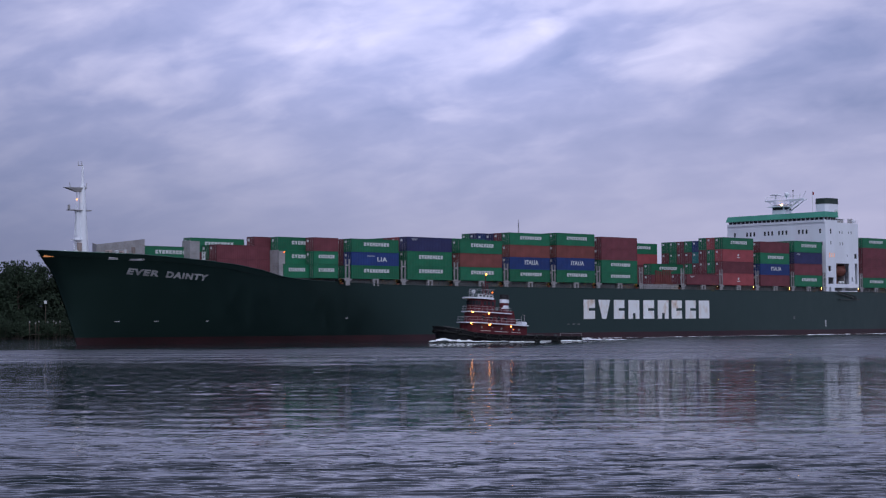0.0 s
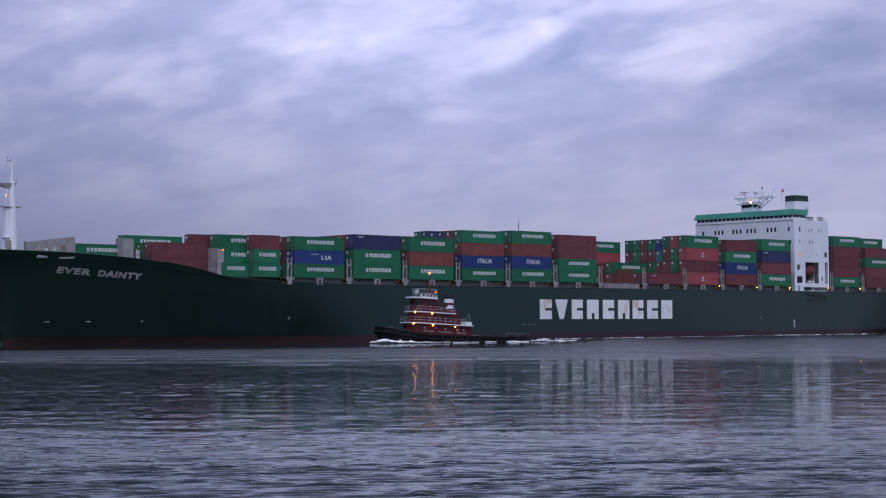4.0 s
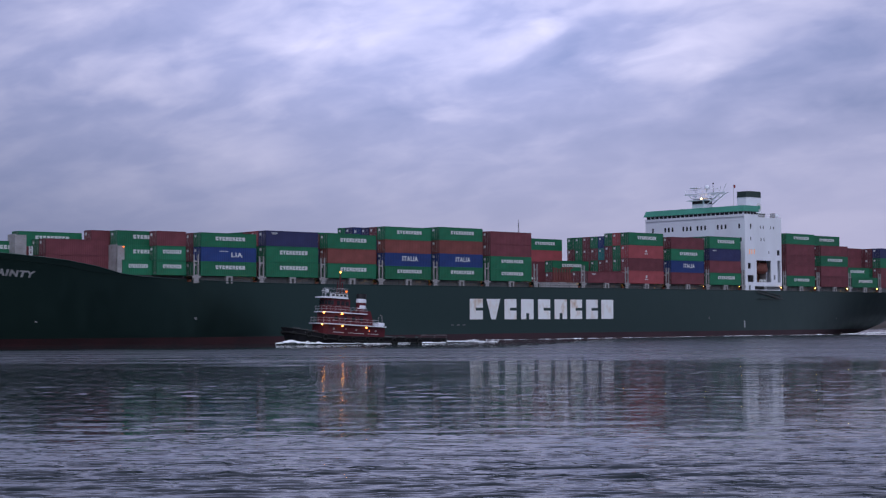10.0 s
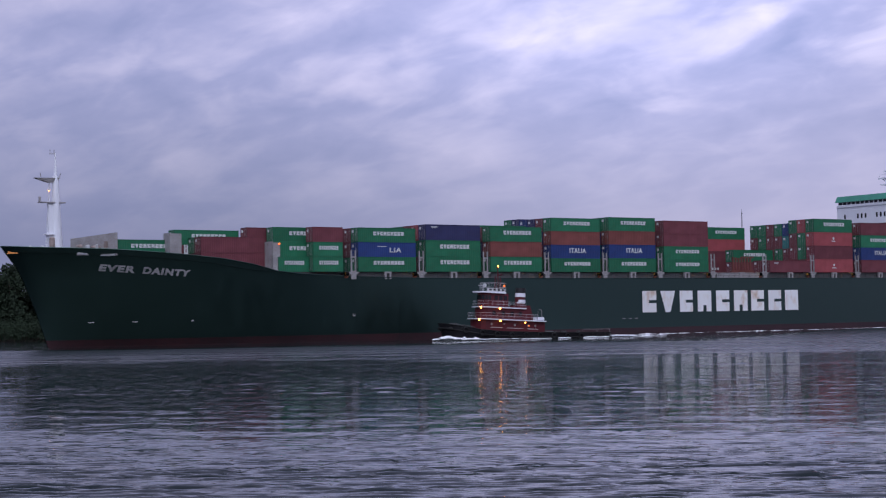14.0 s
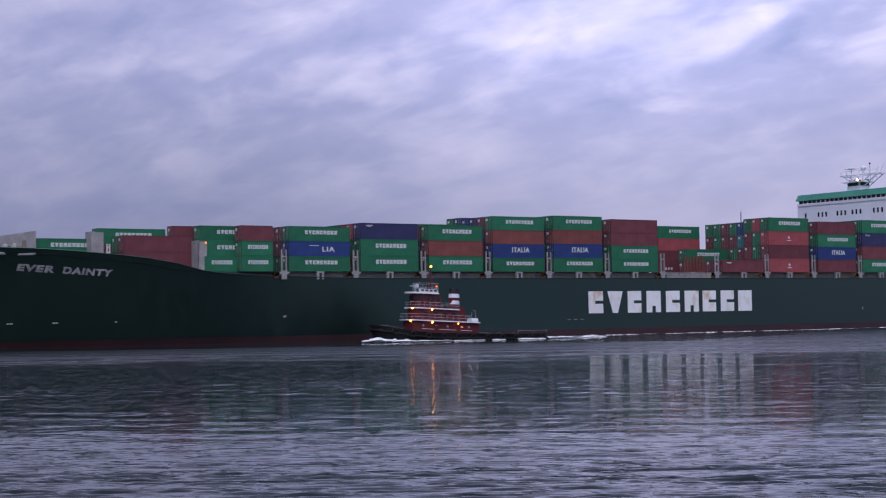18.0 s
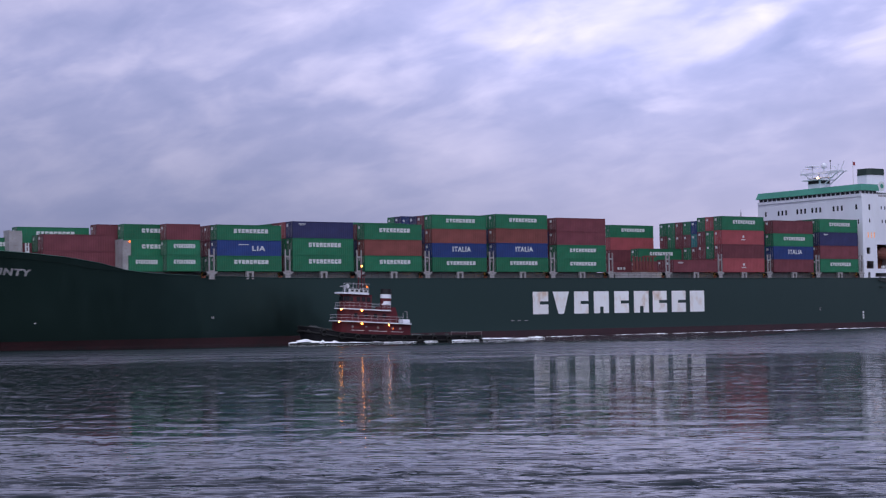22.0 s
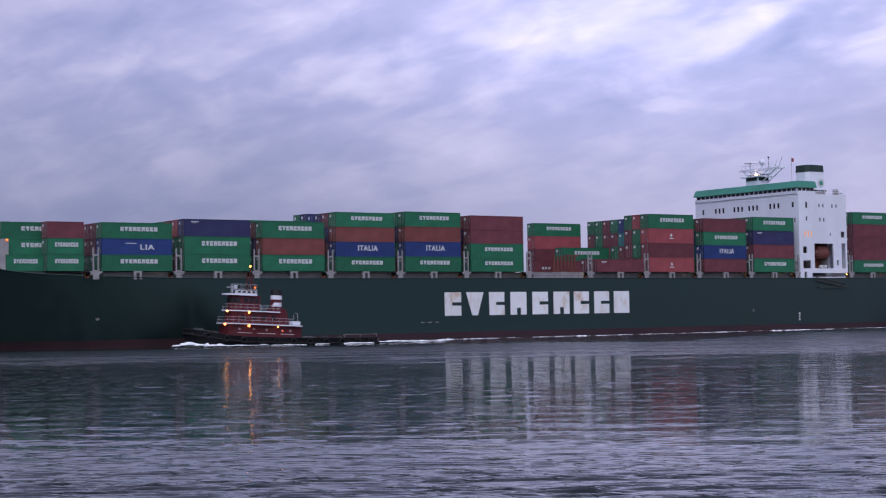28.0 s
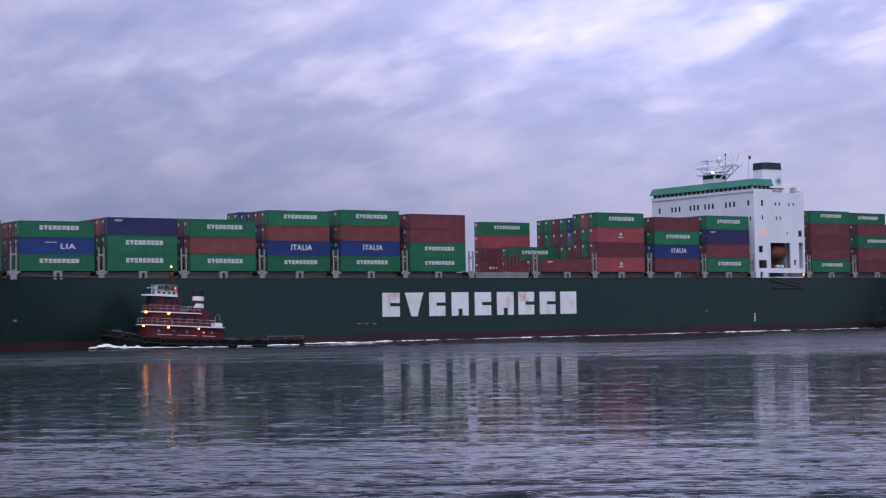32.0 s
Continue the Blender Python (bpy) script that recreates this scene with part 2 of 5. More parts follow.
def box(bm, x0, x1, y0, y1, z0, z1, bevel=0.0):
    vs = [bm.verts.new((x, y, z)) for x in (x0, x1) for y in (y0, y1) for z in (z0, z1)]
    fs = [bm.faces.new([vs[i] for i in f]) for f in ((0, 1, 3, 2), (4, 6, 7, 5), (0, 4, 5, 1), (2, 3, 7, 6), (0, 2, 6, 4), (1, 5, 7, 3))]
    if bevel:
        es = {e for f in fs for e in f.edges}
        bmesh.ops.bevel(bm, geom=list(es), offset=bevel, segments=1, affect="EDGES")
    return bm


def boxes(*rows):
    bm = bmesh.new()
    for r in rows:
        box(bm, *r)
    return bm


def rod(bm, a, b, r, n=6, r2=None):
    """A round bar from a to b."""
    a, b = Vector(a), Vector(b)
    q = (b - a).to_track_quat("Z", "Y").to_matrix()
    r2 = r if r2 is None else r2
    rings = []
    for p, rr in ((a, r), (b, r2)):
        rings.append([bm.verts.new(p + q @ Vector((math.cos(k * math.tau / n) * rr, math.sin(k * math.tau / n) * rr, 0))) for k in range(n)])
    for k in range(n):
        bm.faces.new((rings[0][k], rings[0][(k + 1) % n], rings[1][(k + 1) % n], rings[1][k]))
    bm.faces.new(rings[0][::-1])
    bm.faces.new(rings[1])
    return bm


def rods(r, *pairs, n=6):
    bm = bmesh.new()
    for a, b in pairs:
        rod(bm, a, b, r, n)
    return bm


def tube(points, r, n=6):
    """One round bar bent along points that run in x."""
    bm = bmesh.new()
    rings = [[bm.verts.new((x, y + r * math.cos(k * math.tau / n), z + r * math.sin(k * math.tau / n))) for k in range(n)] for x, y, z in points]
    for a, b in zip(rings, rings[1:]):
        for k in range(n):
            bm.faces.new((a[k], a[(k + 1) % n], b[(k + 1) % n], b[k]))
    bm.faces.new(rings[0][::-1])
    bm.faces.new(rings[-1])
    return bm


def ball(bm, c, r, sx=1, sy=1, sz=1, u=10, v=6):
    bmesh.ops.create_uvsphere(bm, u_segments=u, v_segments=v, radius=r, matrix=Matrix.Translation(c) @ Matrix.Diagonal((sx, sy, sz, 1)))
    return bm


def prism(bm, outline, z0, z1, shrink=1.0, center=(0, 0)):
    """An upright solid on an outline in x and y; shrink scales the top about the centre."""
    cx, cy = center
    lo = [bm.verts.new((x, y, z0)) for x, y in outline]
    hi = [bm.verts.new((cx + (x - cx) * shrink, cy + (y - cy) * shrink, z1)) for x, y in outline]
    n = len(outline)
    for k in range(n):
        bm.faces.new((lo[k], lo[(k + 1) % n], hi[(k + 1) % n], hi[k]))
    bm.faces.new(lo[::-1])
    bm.faces.new(hi)
    bmesh.ops.recalc_face_normals(bm, faces=bm.faces)
    return bm


def holed_wall(u0, u1, z0, z1, holes, thick, place):
    """A wall in u and z with square openings right through it; place(u, w, z) gives the point, w going into the wall."""
    us = sorted({u0, u1, *(h[0] for h in holes), *(h[1] for h in holes)})
    zs = sorted({z0, z1, *(h[2] for h in holes), *(h[3] for h in holes)})
    bm = bmesh.new()
    cells = set()
    for i in range(len(us) - 1):
        for j in range(len(zs) - 1):
            u, z = (us[i] + us[i + 1]) / 2, (zs[j] + zs[j + 1]) / 2
            if not any(h[0] < u < h[1] and h[2] < z < h[3] for h in holes):
                cells.add((i, j))
    cache = {}

    def v(i, j, w):
        if (i, j, w) not in cache:
            cache[i, j, w] = bm.verts.new(place(us[i], w * thick, zs[j]))
        return cache[i, j, w]

    for i, j in cells:
        bm.faces.new((v(i, j, 0), v(i + 1, j, 0), v(i + 1, j + 1, 0), v(i, j + 1, 0)))
        bm.faces.new((v(i, j, 1), v(i, j + 1, 1), v(i + 1, j + 1, 1), v(i + 1, j, 1)))
        for di, dj, a, b in ((-1, 0, (i, j), (i, j + 1)), (1, 0, (i + 1, j), (i + 1, j + 1)), (0, -1, (i, j), (i + 1, j)), (0, 1, (i, j + 1), (i + 1, j + 1))):
            if (i + di, j + dj) not in cells:
                bm.faces.new((v(*a, 0), v(*b, 0), v(*b, 1), v(*a, 1)))
    bmesh.ops.recalc_face_normals(bm, faces=bm.faces)
    return bm


def lettering(text, height, width, shear=0.0, bold=0.03):
    """Flat raised letters in x and z, from the origin, stretched to a width."""
    cu = bpy.data.curves.new("lettering", "FONT")
    cu.body, cu.size, cu.extrude, cu.shear, cu.offset, cu.space_character = text, 1.0, 0.02, shear, bold, 1.12 + bold
    ob = bpy.data.objects.new("lettering", cu)
    me = bpy.data.meshes.new_from_object(ob)
    bpy.data.objects.remove(ob)
    xs = [v.co.x for v in me.vertices]
    ys = [v.co.y for v in me.vertices]
    kx, ky = width / (max(xs) - min(xs)), height / (max(ys) - min(ys))
    x0, y0 = min(xs), min(ys)
    for v in me.vertices:
        v.co = ((v.co.x - x0) * kx, -v.co.z, (v.co.y - y0) * ky)
    bm = bmesh.new()
    bm.from_mesh(me)
    bpy.data.meshes.remove(me)
    return bm


def curve_at(points, s):
    """A smooth reading between pairs."""
    if s <= points[0][0]:
        return points[0][1]
    for (a, u), (b, v) in zip(points, points[1:]):
        if s <= b:
            k = (s - a) / (b - a)
            return u + (v - u) * k
    return points[-1][1]


RIDERS = []          # things that ride on the ship, with their place on it
TUG_RIDERS = []      # and on the tug


def rides(ob, m):
    ob.matrix_basis = ship_pose(0) @ m
    RIDERS.append((ob, m))
    return ob

# ---- water ----


def water_material():
    m = bpy.data.materials.new("river_water")
    m.use_nodes = True
    nt = m.node_tree
    N, L = nt.nodes.new, nt.links.new
    b = nt.nodes["Principled BSDF"]
    b.inputs["Base Color"].default_value = (0.007, 0.014, 0.014, 1)
    b.inputs["Roughness"].default_value = 0.04
    b.inputs["IOR"].default_value = 1.33
    co = N("ShaderNodeTexCoord")

    def waves(sx, sy, rz, detail, rough):
        mp, n = N("ShaderNodeMapping"), N("ShaderNodeTexNoise")
        mp.inputs["Scale"].default_value = (sx, sy, 1)
        mp.inputs["Rotation"].default_value = (0, 0, radians(rz))
        n.inputs["Scale"].default_value, n.inputs["Detail"].default_value, n.inputs["Roughness"].default_value = 1.0, detail, rough
        L(co.outputs["Object"], mp.inputs[0])
        L(mp.outputs[0], n.inputs["Vector"])
        return n.outputs[0]

    def bump(height, dist, strength, normal=None):
        n = N("ShaderNodeBump")
        n.inputs["Distance"].default_value = dist
        if isinstance(strength, float):
            n.inputs["Strength"].default_value = strength
        else:
            L(strength, n.inputs["Strength"])
        L(height, n.inputs["Height"])
        if normal:
            L(normal, n.inputs["Normal"])
        return n.outputs[0]

    def ramped(value, lo, hi, a, b):
        n = N("ShaderNodeMapRange")
        n.interpolation_type = "SMOOTHSTEP"
        for i, v in enumerate((lo, hi, a, b)):
            n.inputs[i + 1].default_value = v
        L(value, n.inputs[0])
        return n.outputs[0]

    def joined(op, a, b):
        n = N("ShaderNodeMath")
        n.operation = op
        for i, v in enumerate((a, b)):
            if isinstance(v, float):
                n.inputs[i].default_value = v
            else:
                L(v, n.inputs[i])
        return n.outputs[0]

    sep = N("ShaderNodeSeparateXYZ")
    L(co.outputs["Object"], sep.inputs[0])
    # the pale wind strip out in the stream, with a frayed near edge
    wander = joined("ADD", sep.outputs[1], joined("MULTIPLY", waves(0.02, 0.012, 0, 4, 0.55), 50.0))
    frayed = joined("ADD", wander, joined("ADD", joined("MULTIPLY", waves(0.05, 0.12, 2, 5, 0.65), 110.0), joined("MULTIPLY", waves(0.22, 0.2, 0, 3, 0.6), 80.0)))
    # its far edge lies well off the far bank, and falls back to the right
    beyond = joined("SUBTRACT", joined("ADD", wander, joined("MULTIPLY", waves(0.05, 0.1, 2, 4, 0.6), 24.0)), ramped(sep.outputs[0], 5.0, 65.0, 0.0, 160.0))
    strip = joined("MULTIPLY", ramped(frayed, 250.0, 325.0, 0.0, 1.0), ramped(beyond, 272.0, 292.0, 1.0, 0.0))
    streak = ramped(waves(0.012, 0.16, 3, 4, 0.6), 0.38, 0.60, 0.5, 1.0)
    # slicks and cat's-paws: where the ripples lie down and where they stand
    paws = ramped(waves(0.02, 0.075, 4, 5, 0.65), 0.40, 0.60, 0.12, 1.0)
    # low round swell, short steep wavelets and fine ripples on the waves
    n1 = bump(waves(0.10, 0.22, 8, 3, 0.5), 0.010, 1.0)
    dashes = ramped(waves(1.4, 2.9, -4, 2, 0.5), 0.58, 0.66, 0.0, 1.0)
    crests = ramped(waves(0.62, 1.4, 5, 2, 0.5), 0.57, 0.66, 0.0, 1.0)
    n4 = bump(dashes, 0.055, paws, bump(crests, 0.085, paws, n1))
    n5 = bump(waves(5.0, 5.5, 9, 1, 0.5), 0.0028, 1.0, n4)
    fine = ramped(waves(0.05, 0.12, 4, 5, 0.62), 0.40, 0.62, 0.04, 0.07)
    L(joined("ADD", joined("MULTIPLY", joined("MULTIPLY", strip, streak), 0.34), fine), b.inputs["Roughness"])
    L(n5, b.inputs["Normal"])
    return m


WATER = water_material()


def spread(lo, hi, first, last):
    """Lines from lo to hi whose spacing grows from first to last."""
    out = [lo]
    while out[-1] < hi:
        out.append(out[-1] + first + (last - first) * (out[-1] - lo) / (hi - lo))
    return out


def river_sheet():
    """One sheet to the horizon, raised in short waves where the stream runs near the shore."""
    rng = np.random.default_rng(12)
    us = np.array([-3000, -800, -250] + spread(-96, 78, 0.38, 0.38) + [250, 800, 3000], dtype=float)
    ys = np.array([-1500, -200, -20] + spread(30, 215, 0.07, 0.36) + [400, 1200, 4500], dtype=float)
    U, Y = np.meshgrid(us, ys)
    # the lines draw together towards the near shore
    X = np.where(np.abs(U) > 200, U, U * (np.clip(Y, 30, 215) + 35) / 250)

    def ripple(lengths, heading, fan, count, slope):
        z = np.zeros_like(X)
        for _ in range(count):
            size = math.exp(rng.uniform(math.log(lengths[0]), math.log(lengths[1])))
            way = radians(heading + rng.normal(0, fan))
            k = 2 * math.pi / size
            z += math.sqrt(2 / count) * slope / k * np.sin(k * (X * math.sin(way) + Y * math.cos(way)) + rng.uniform(0, 6.28))
        return z

    def step(v, lo, hi):
        u = np.clip((v - lo) / (hi - lo), 0, 1)
        return u * u * (3 - 2 * u)

    # slicks and cat's-paws: long patches across the stream, and short gusts in them
    patch = ripple((9, 40), 4, 9, 26, 1.0) / 4.0
    paws = 0.45 + 0.55 * step(patch, -0.6, 0.7)
    gusts = np.exp(1.2 * ripple((1.6, 5), 0, 30, 30, 2.0))
    body = (np.abs(U + 9) < 86) * step(Y, 30, 33) * (1 - step(Y, 165, 210))
    near = 1 - step(Y + 5 * patch, 44, 68)
    steep = 0.016 + 0.27 * near
    chop = (1 - near) * ripple((0.4, 1.1), -4, 18, 60, 1.0) + near * ripple((0.36, 0.75), -4, 12, 60, 1.0)
    z = chop * steep * paws * np.minimum(gusts, 3.0) ** (1 - 0.6 * near) + ripple((2.5, 6), 7, 16, 20, 0.005)
    z *= body
    w, h = len(us), len(ys)
    co = np.stack([X, Y, z], axis=-1).reshape(-1, 3)
    i = (np.arange(h - 1)[:, None] * w + np.arange(w - 1)[None, :]).reshape(-1)
    quads = np.stack([i, i + 1, i + w + 1, i + w], axis=-1)
    me = bpy.data.meshes.new("water")
    me.from_pydata(co.tolist(), [], quads.tolist())
    me.polygons.foreach_set("use_smooth", np.ones(len(quads), dtype=bool))
    me.materials.append(WATER)
    return new("water", me)


river = tagged(river_sheet(), "rippled grey river water at dusk", "river", kind="structure")

# ---- the far bank with its wood ----
BANK_M = Matrix.Translation((-105, 414, 0)) @ pose(0, 0, 0, 0, 0, 42.46)
EARTH = mat("dark_bank_earth", (0.05, 0.04, 0.033), 0.95, vary=0.35, scale=0.3, bump=0.1)
BARK = mat("tree_bark", (0.09, 0.07, 0.055), 0.9, vary=0.3, scale=1.5, bump=0.03)
LEAF = mat("summer_foliage", (0.022, 0.036, 0.02), 0.95, vary=0.3, scale=0.25, random_tint=0.25)


def bank():
    bm = bmesh.new()
    rng = random.Random(5)
    rows = [(0, -0.6), (1.5, 0.5), (4, 1.3), (12, 1.9), (60, 2.4), (900, 2.6)]
    cols = [x for x in range(-400, 1600, 8)]
    grid = [[bm.verts.new((x, y + (rng.uniform(-0.7, 0.7) if 0 < i < 5 else 0) + (rng.uniform(-1, 1) if i == 0 else 0), z + (rng.uniform(-0.25, 0.25) if 0 < i < 5 else 0))) for x in cols] for i, (y, z) in enumerate(rows)]
    for a, b in zip(grid, grid[1:]):
        for k in range(len(cols) - 1):
            bm.faces.new((a[k], a[k + 1], b[k + 1], b[k]))
    ob = part("ground", bm, EARTH)
    ob.matrix_basis = BANK_M
    return tagged(ob, "low dark earth bank of the river", "river bank", kind="structure")


bank()


def near_bank():
    """The low shore on which the camera stands, a plain slope down to the water."""
    bm = bmesh.new()
    rng = random.Random(9)
    rows = [(4.5, -0.6), (3.2, 0.5), (1.8, 1.7), (0.8, 2.3), (-6, 2.45), (-60, 2.7), (-1500, 3.5)]
    cols = [-1500, -400, -120] + [x * 4 for x in range(-20, 21)] + [120, 400, 1500]
    grid = [[bm.verts.new((x, y + (rng.uniform(-0.3, 0.3) if i < 4 else 0), z + (rng.uniform(-0.06, 0.06) if 0 < i < 5 else 0))) for x in cols] for i, (y, z) in enumerate(rows)]
    for a, b in zip(grid, grid[1:]):
        for k in range(len(cols) - 1):
            bm.faces.new((a[k], b[k], b[k + 1], a[k + 1])[::-1])
    return tagged(part("ground", bm, EARTH), "low dark earth shore by the river", "river bank", kind="structure")


near_bank()


def tree(seed, height, spread):
    rng = random.Random(seed)
    root = thing("tree", "dark leafy broad tree on the river bank", "tree", "wood on the far bank")
    bm = bmesh.new()
    top = height * 0.8
    tips = []
    prev = Vector((0, 0, -0.3))
    for k in range(5):
        nxt = Vector((rng.uniform(-0.4, 0.4), rng.uniform(-0.4, 0.4), top * (k + 1) / 5))
        rod(bm, prev, nxt, 0.32 * (1 - k * 0.17), 7, 0.32 * (1 - (k + 1) * 0.17))
        if k:
            for _ in range(3):
                a = rng.uniform(0, math.tau)
                r = spread * rng.uniform(0.5, 0.95) * (1 - 0.09 * k)
                tip = prev + Vector((math.cos(a) * r, math.sin(a) * r, rng.uniform(0.8, 3.0)))
                rod(bm, prev, tip, 0.12, 5, 0.03)
                tips.append(tip)
        prev = nxt
    tips += [prev, prev + Vector((0, 0, height * 0.1))]
    part("trunk", bm, BARK, root)
    verts, faces = [], []
    low = [Vector((math.cos(a) * spread * 0.8, math.sin(a) * spread * 0.8, rng.uniform(1.0, 6.0))) for a in [rng.uniform(0, math.tau) for _ in range(9)]]
    for tip in tips + low:
        size = rng.uniform(1.3, 2.4)
        for _ in range(270):
            d = Vector((rng.gauss(0, 1), rng.gauss(0, 1), rng.gauss(0, 0.75))) * size * 0.55
            c = tip + d
            if c.z < 0.4 or c.z > height:
                continue
            e = Euler((rng.uniform(0, 6.3), rng.uniform(0, 6.3), rng.uniform(0, 6.3))).to_matrix()
            w = rng.uniform(0.24, 0.5)
            i = len(verts)
            verts += [c + e @ Vector(v) * w for v in ((-1, 0, 0), (0, -0.6, 0.1), (1, 0, 0), (0, 0.6, 0.1))]
            faces.append((i, i + 1, i + 2, i + 3))
    me = bpy.data.meshes.new("crown")
    me.from_pydata(verts, [], faces)
    me.materials.append(LEAF)
    new("crown", me).parent = root
    return root


def wood():
    rng = random.Random(11)
    kinds = [tree(1, 17.5, 4.2), tree(2, 15.0, 3.8), tree(3, 18.5, 4.8), tree(4, 13.0, 3.6)]
    k = 0
    for row, (depth, step) in enumerate(((9, 6.5), (16, 7), (24, 7.5))):
        x = -115 + row * 2
        while x < 60:
            m = BANK_M @ pose(x + rng.uniform(-1.5, 1.5), depth + rng.uniform(-2, 2), 1.6, 0, 0, rng.uniform(0, 360))
            ob = kinds[k] if k < 4 else copy_thing(kinds[rng.randrange(4)], m)
            ob.matrix_basis = m
            k += 1
            x += step * rng.uniform(0.8, 1.25)


def shrub(seed):
    rng = random.Random(seed)
    root = thing("shrub", "low dark bush at the water's edge", "bush", "bushes on the far bank")
    bm = bmesh.new()
    verts, faces = [], []
    for _ in range(6):
        tip = Vector((rng.uniform(-1.8, 1.8), rng.uniform(-1.5, 1.5), rng.uniform(1.2, 3.6)))
        rod(bm, (tip.x * 0.2, tip.y * 0.2, -0.2), tip, 0.07, 5, 0.02)
        for _ in range(170):
            c = tip + Vector((rng.gauss(0, 1), rng.gauss(0, 1), rng.gauss(0, 0.8))) * 0.85
            if c.z < 0.05:
                continue
            e = Euler((rng.uniform(0, 6.3), rng.uniform(0, 6.3), rng.uniform(0, 6.3))).to_matrix()
            w, i = rng.uniform(0.12, 0.3), len(verts)
            verts += [c + e @ Vector(v) * w for v in ((-1, 0, 0), (0, -0.6, 0.1), (1, 0, 0), (0, 0.6, 0.1))]
            faces.append((i, i + 1, i + 2, i + 3))
    part("stem", bm, BARK, root)
    me = bpy.data.meshes.new("leaves")
    me.from_pydata(verts, [], faces)
    me.materials.append(LEAF)
    new("foliage", me).parent = root
    return root


def undergrowth():
    rng = random.Random(17)
    kinds = [shrub(31), shrub(32), shrub(33)]
    for k in range(110):
        m = BANK_M @ pose(-112 + (k % 62) * 2.7 + rng.uniform(-1, 1), rng.uniform(1.6, 7.5) if k < 62 else rng.uniform(-0.6, 1.0), 0.75 if k < 62 else -0.1, 0, 0, rng.uniform(0, 360))
        ob = kinds[k] if k < 3 else copy_thing(kinds[rng.randrange(3)], m)
        ob.matrix_basis = m


wood()
undergrowth()
# a small landing with pale-topped piles and a small board on a pole
landing = thing("landing_stage", "small weathered timber landing with pale pile tops", "landing stage")
for k, (x, top) in enumerate(((-0.5, 4.5), (1.2, 4.3), (2.1, 4.6), (4.6, 4.4), (6.3, 4.7), (6.9, 4.3), (8.1, 4.6))):
    pile = part("pile", rods(0.15, ((x, -1.2, -0.8), (x, -1.2, top - 0.5)), n=7), BARK, landing)
    part("pile_cap", rods(0.17, ((x, -1.2, top - 0.5), (x, -1.2, top)), n=7), STEEL, pile, "pale metal pile cap")
part("platform", boxes((-1.0, 8.6, -1.6, 1.9, 1.0, 1.18)), EARTH, landing)
landing.matrix_basis = BANK_M
board = thing("notice_board", "small pale board on a tall pole by the water", "sign")
part("panel", boxes((-0.35, 0.35, -0.05, 0.05, 8.3, 9.1)), MARK, board)
part("post", rods(0.07, ((0, 0.08, -0.5), (0, 0.08, 8.5)), n=6), BARK, board)
board.matrix_basis = BANK_M @ pose(5.1, 0.9, 0.6, 0, 0, -25)

# a slender radio mast far inland
FAR_STEEL = mat("grey_mast_steel", (0.16, 0.16, 0.18), 0.6, vary=0.1)
radio = thing("radio_mast", "slender grey lattice radio mast far inland", "mast")
CORNERS = [(0.55 * math.cos(a), 0.55 * math.sin(a)) for a in (0.3, 2.4, 4.5)]
for x, y in CORNERS:
    part("leg", rods(0.11, ((x, y, 0), (x, y, 92)), n=4), FAR_STEEL, radio)
bm = bmesh.new()
for k in range(46):
    for (a, b), (c, d) in zip(CORNERS, CORNERS[1:] + CORNERS[:1]):
        rod(bm, (a, b, k * 2.0), (c, d, k * 2.0 + 2.0), 0.07, 4)
part("bracing", bm, FAR_STEEL, radio)
part("antenna", rods(0.14, ((0, 0, 92), (0, 0, 95)), n=5), FAR_STEEL, radio)
radio.matrix_basis = pose(69.6, 1500, 2.4)

# ---- the ship ----
ship = thing("container_ship", "long dark-green container ship with white bridge house, under way", "ship")
MID = 16.1
STEM = [(-3, -115.5), (0, -117.2), (0.6, -117.4), (6.7, -119.6), (12.9, -122.2), (17, -125.4)]
DECK_B = [(0, 0.2), (1, 1.7), (2.2, 2.8), (4.4, 4.5), (9.4, 7.0), (15.4, 9.0), (21.4, 10.7), (29.4, 12.5), (37.4, 13.8), (45.4, 14.9), (55, 15.7), (65, 16.05), (75, 16.1)]
LINE_B = [(0, 0.12), (4, 1.2), (9, 2.7), (17, 5.1), (27, 8.1), (37, 10.6), (47, 12.6), (57, 14.2), (67, 15.2), (77, 15.8), (88, 16.1)]
DECK_Z = [(-125.4, 16.9), (-120.6, 16.6), (-109, 16.2), (-100.3, 15.5), (-93.6, 14.8), (-88.8, 14.1), (-83.8, 12.6), (-80.8, 12.1), (-73.3, 11.7), (-67.7, 11.5), (-55, 11.2), (-40, 11.1)]
STERN_B = [(112, 16.1), (128, 14.6), (140, 11.0), (150, 7.0), (158, 4.5), (168, 3.5)]
STERN_DECK = [(140, 16.1), (155, 15.6), (168, 13.5)]
KEEL = [(132, -3.0), (142, -2.8), (150, -1.1), (157, 0.7), (163, 2.6), (168, 5.0)]
COLS = [0, 0.5, 1.2, 2.2, 3.5, 5.5, 8, 11, 14.5, 18.5, 23, 28, 33, 38, 42, 46, 51, 57, 64, 72, 80, 88, 96, 106, 125, 150, 175, 200, 225, 237, 245, 252, 258, 263, 268, 273, 278, 283, 288, 293.4]


def half_beam(dist, s, z):
    zd = curve_at(DECK_Z, s)
    k = min(max(z / zd, 0.0), 1.0) ** 0.8
    d, w = curve_at(DECK_B, dist), curve_at(LINE_B, dist)
    if s > 112:
        d, w = curve_at(STERN_DECK, s), curve_at(STERN_B, s)
        k = k ** 0.6
    return w + (d - w) * k


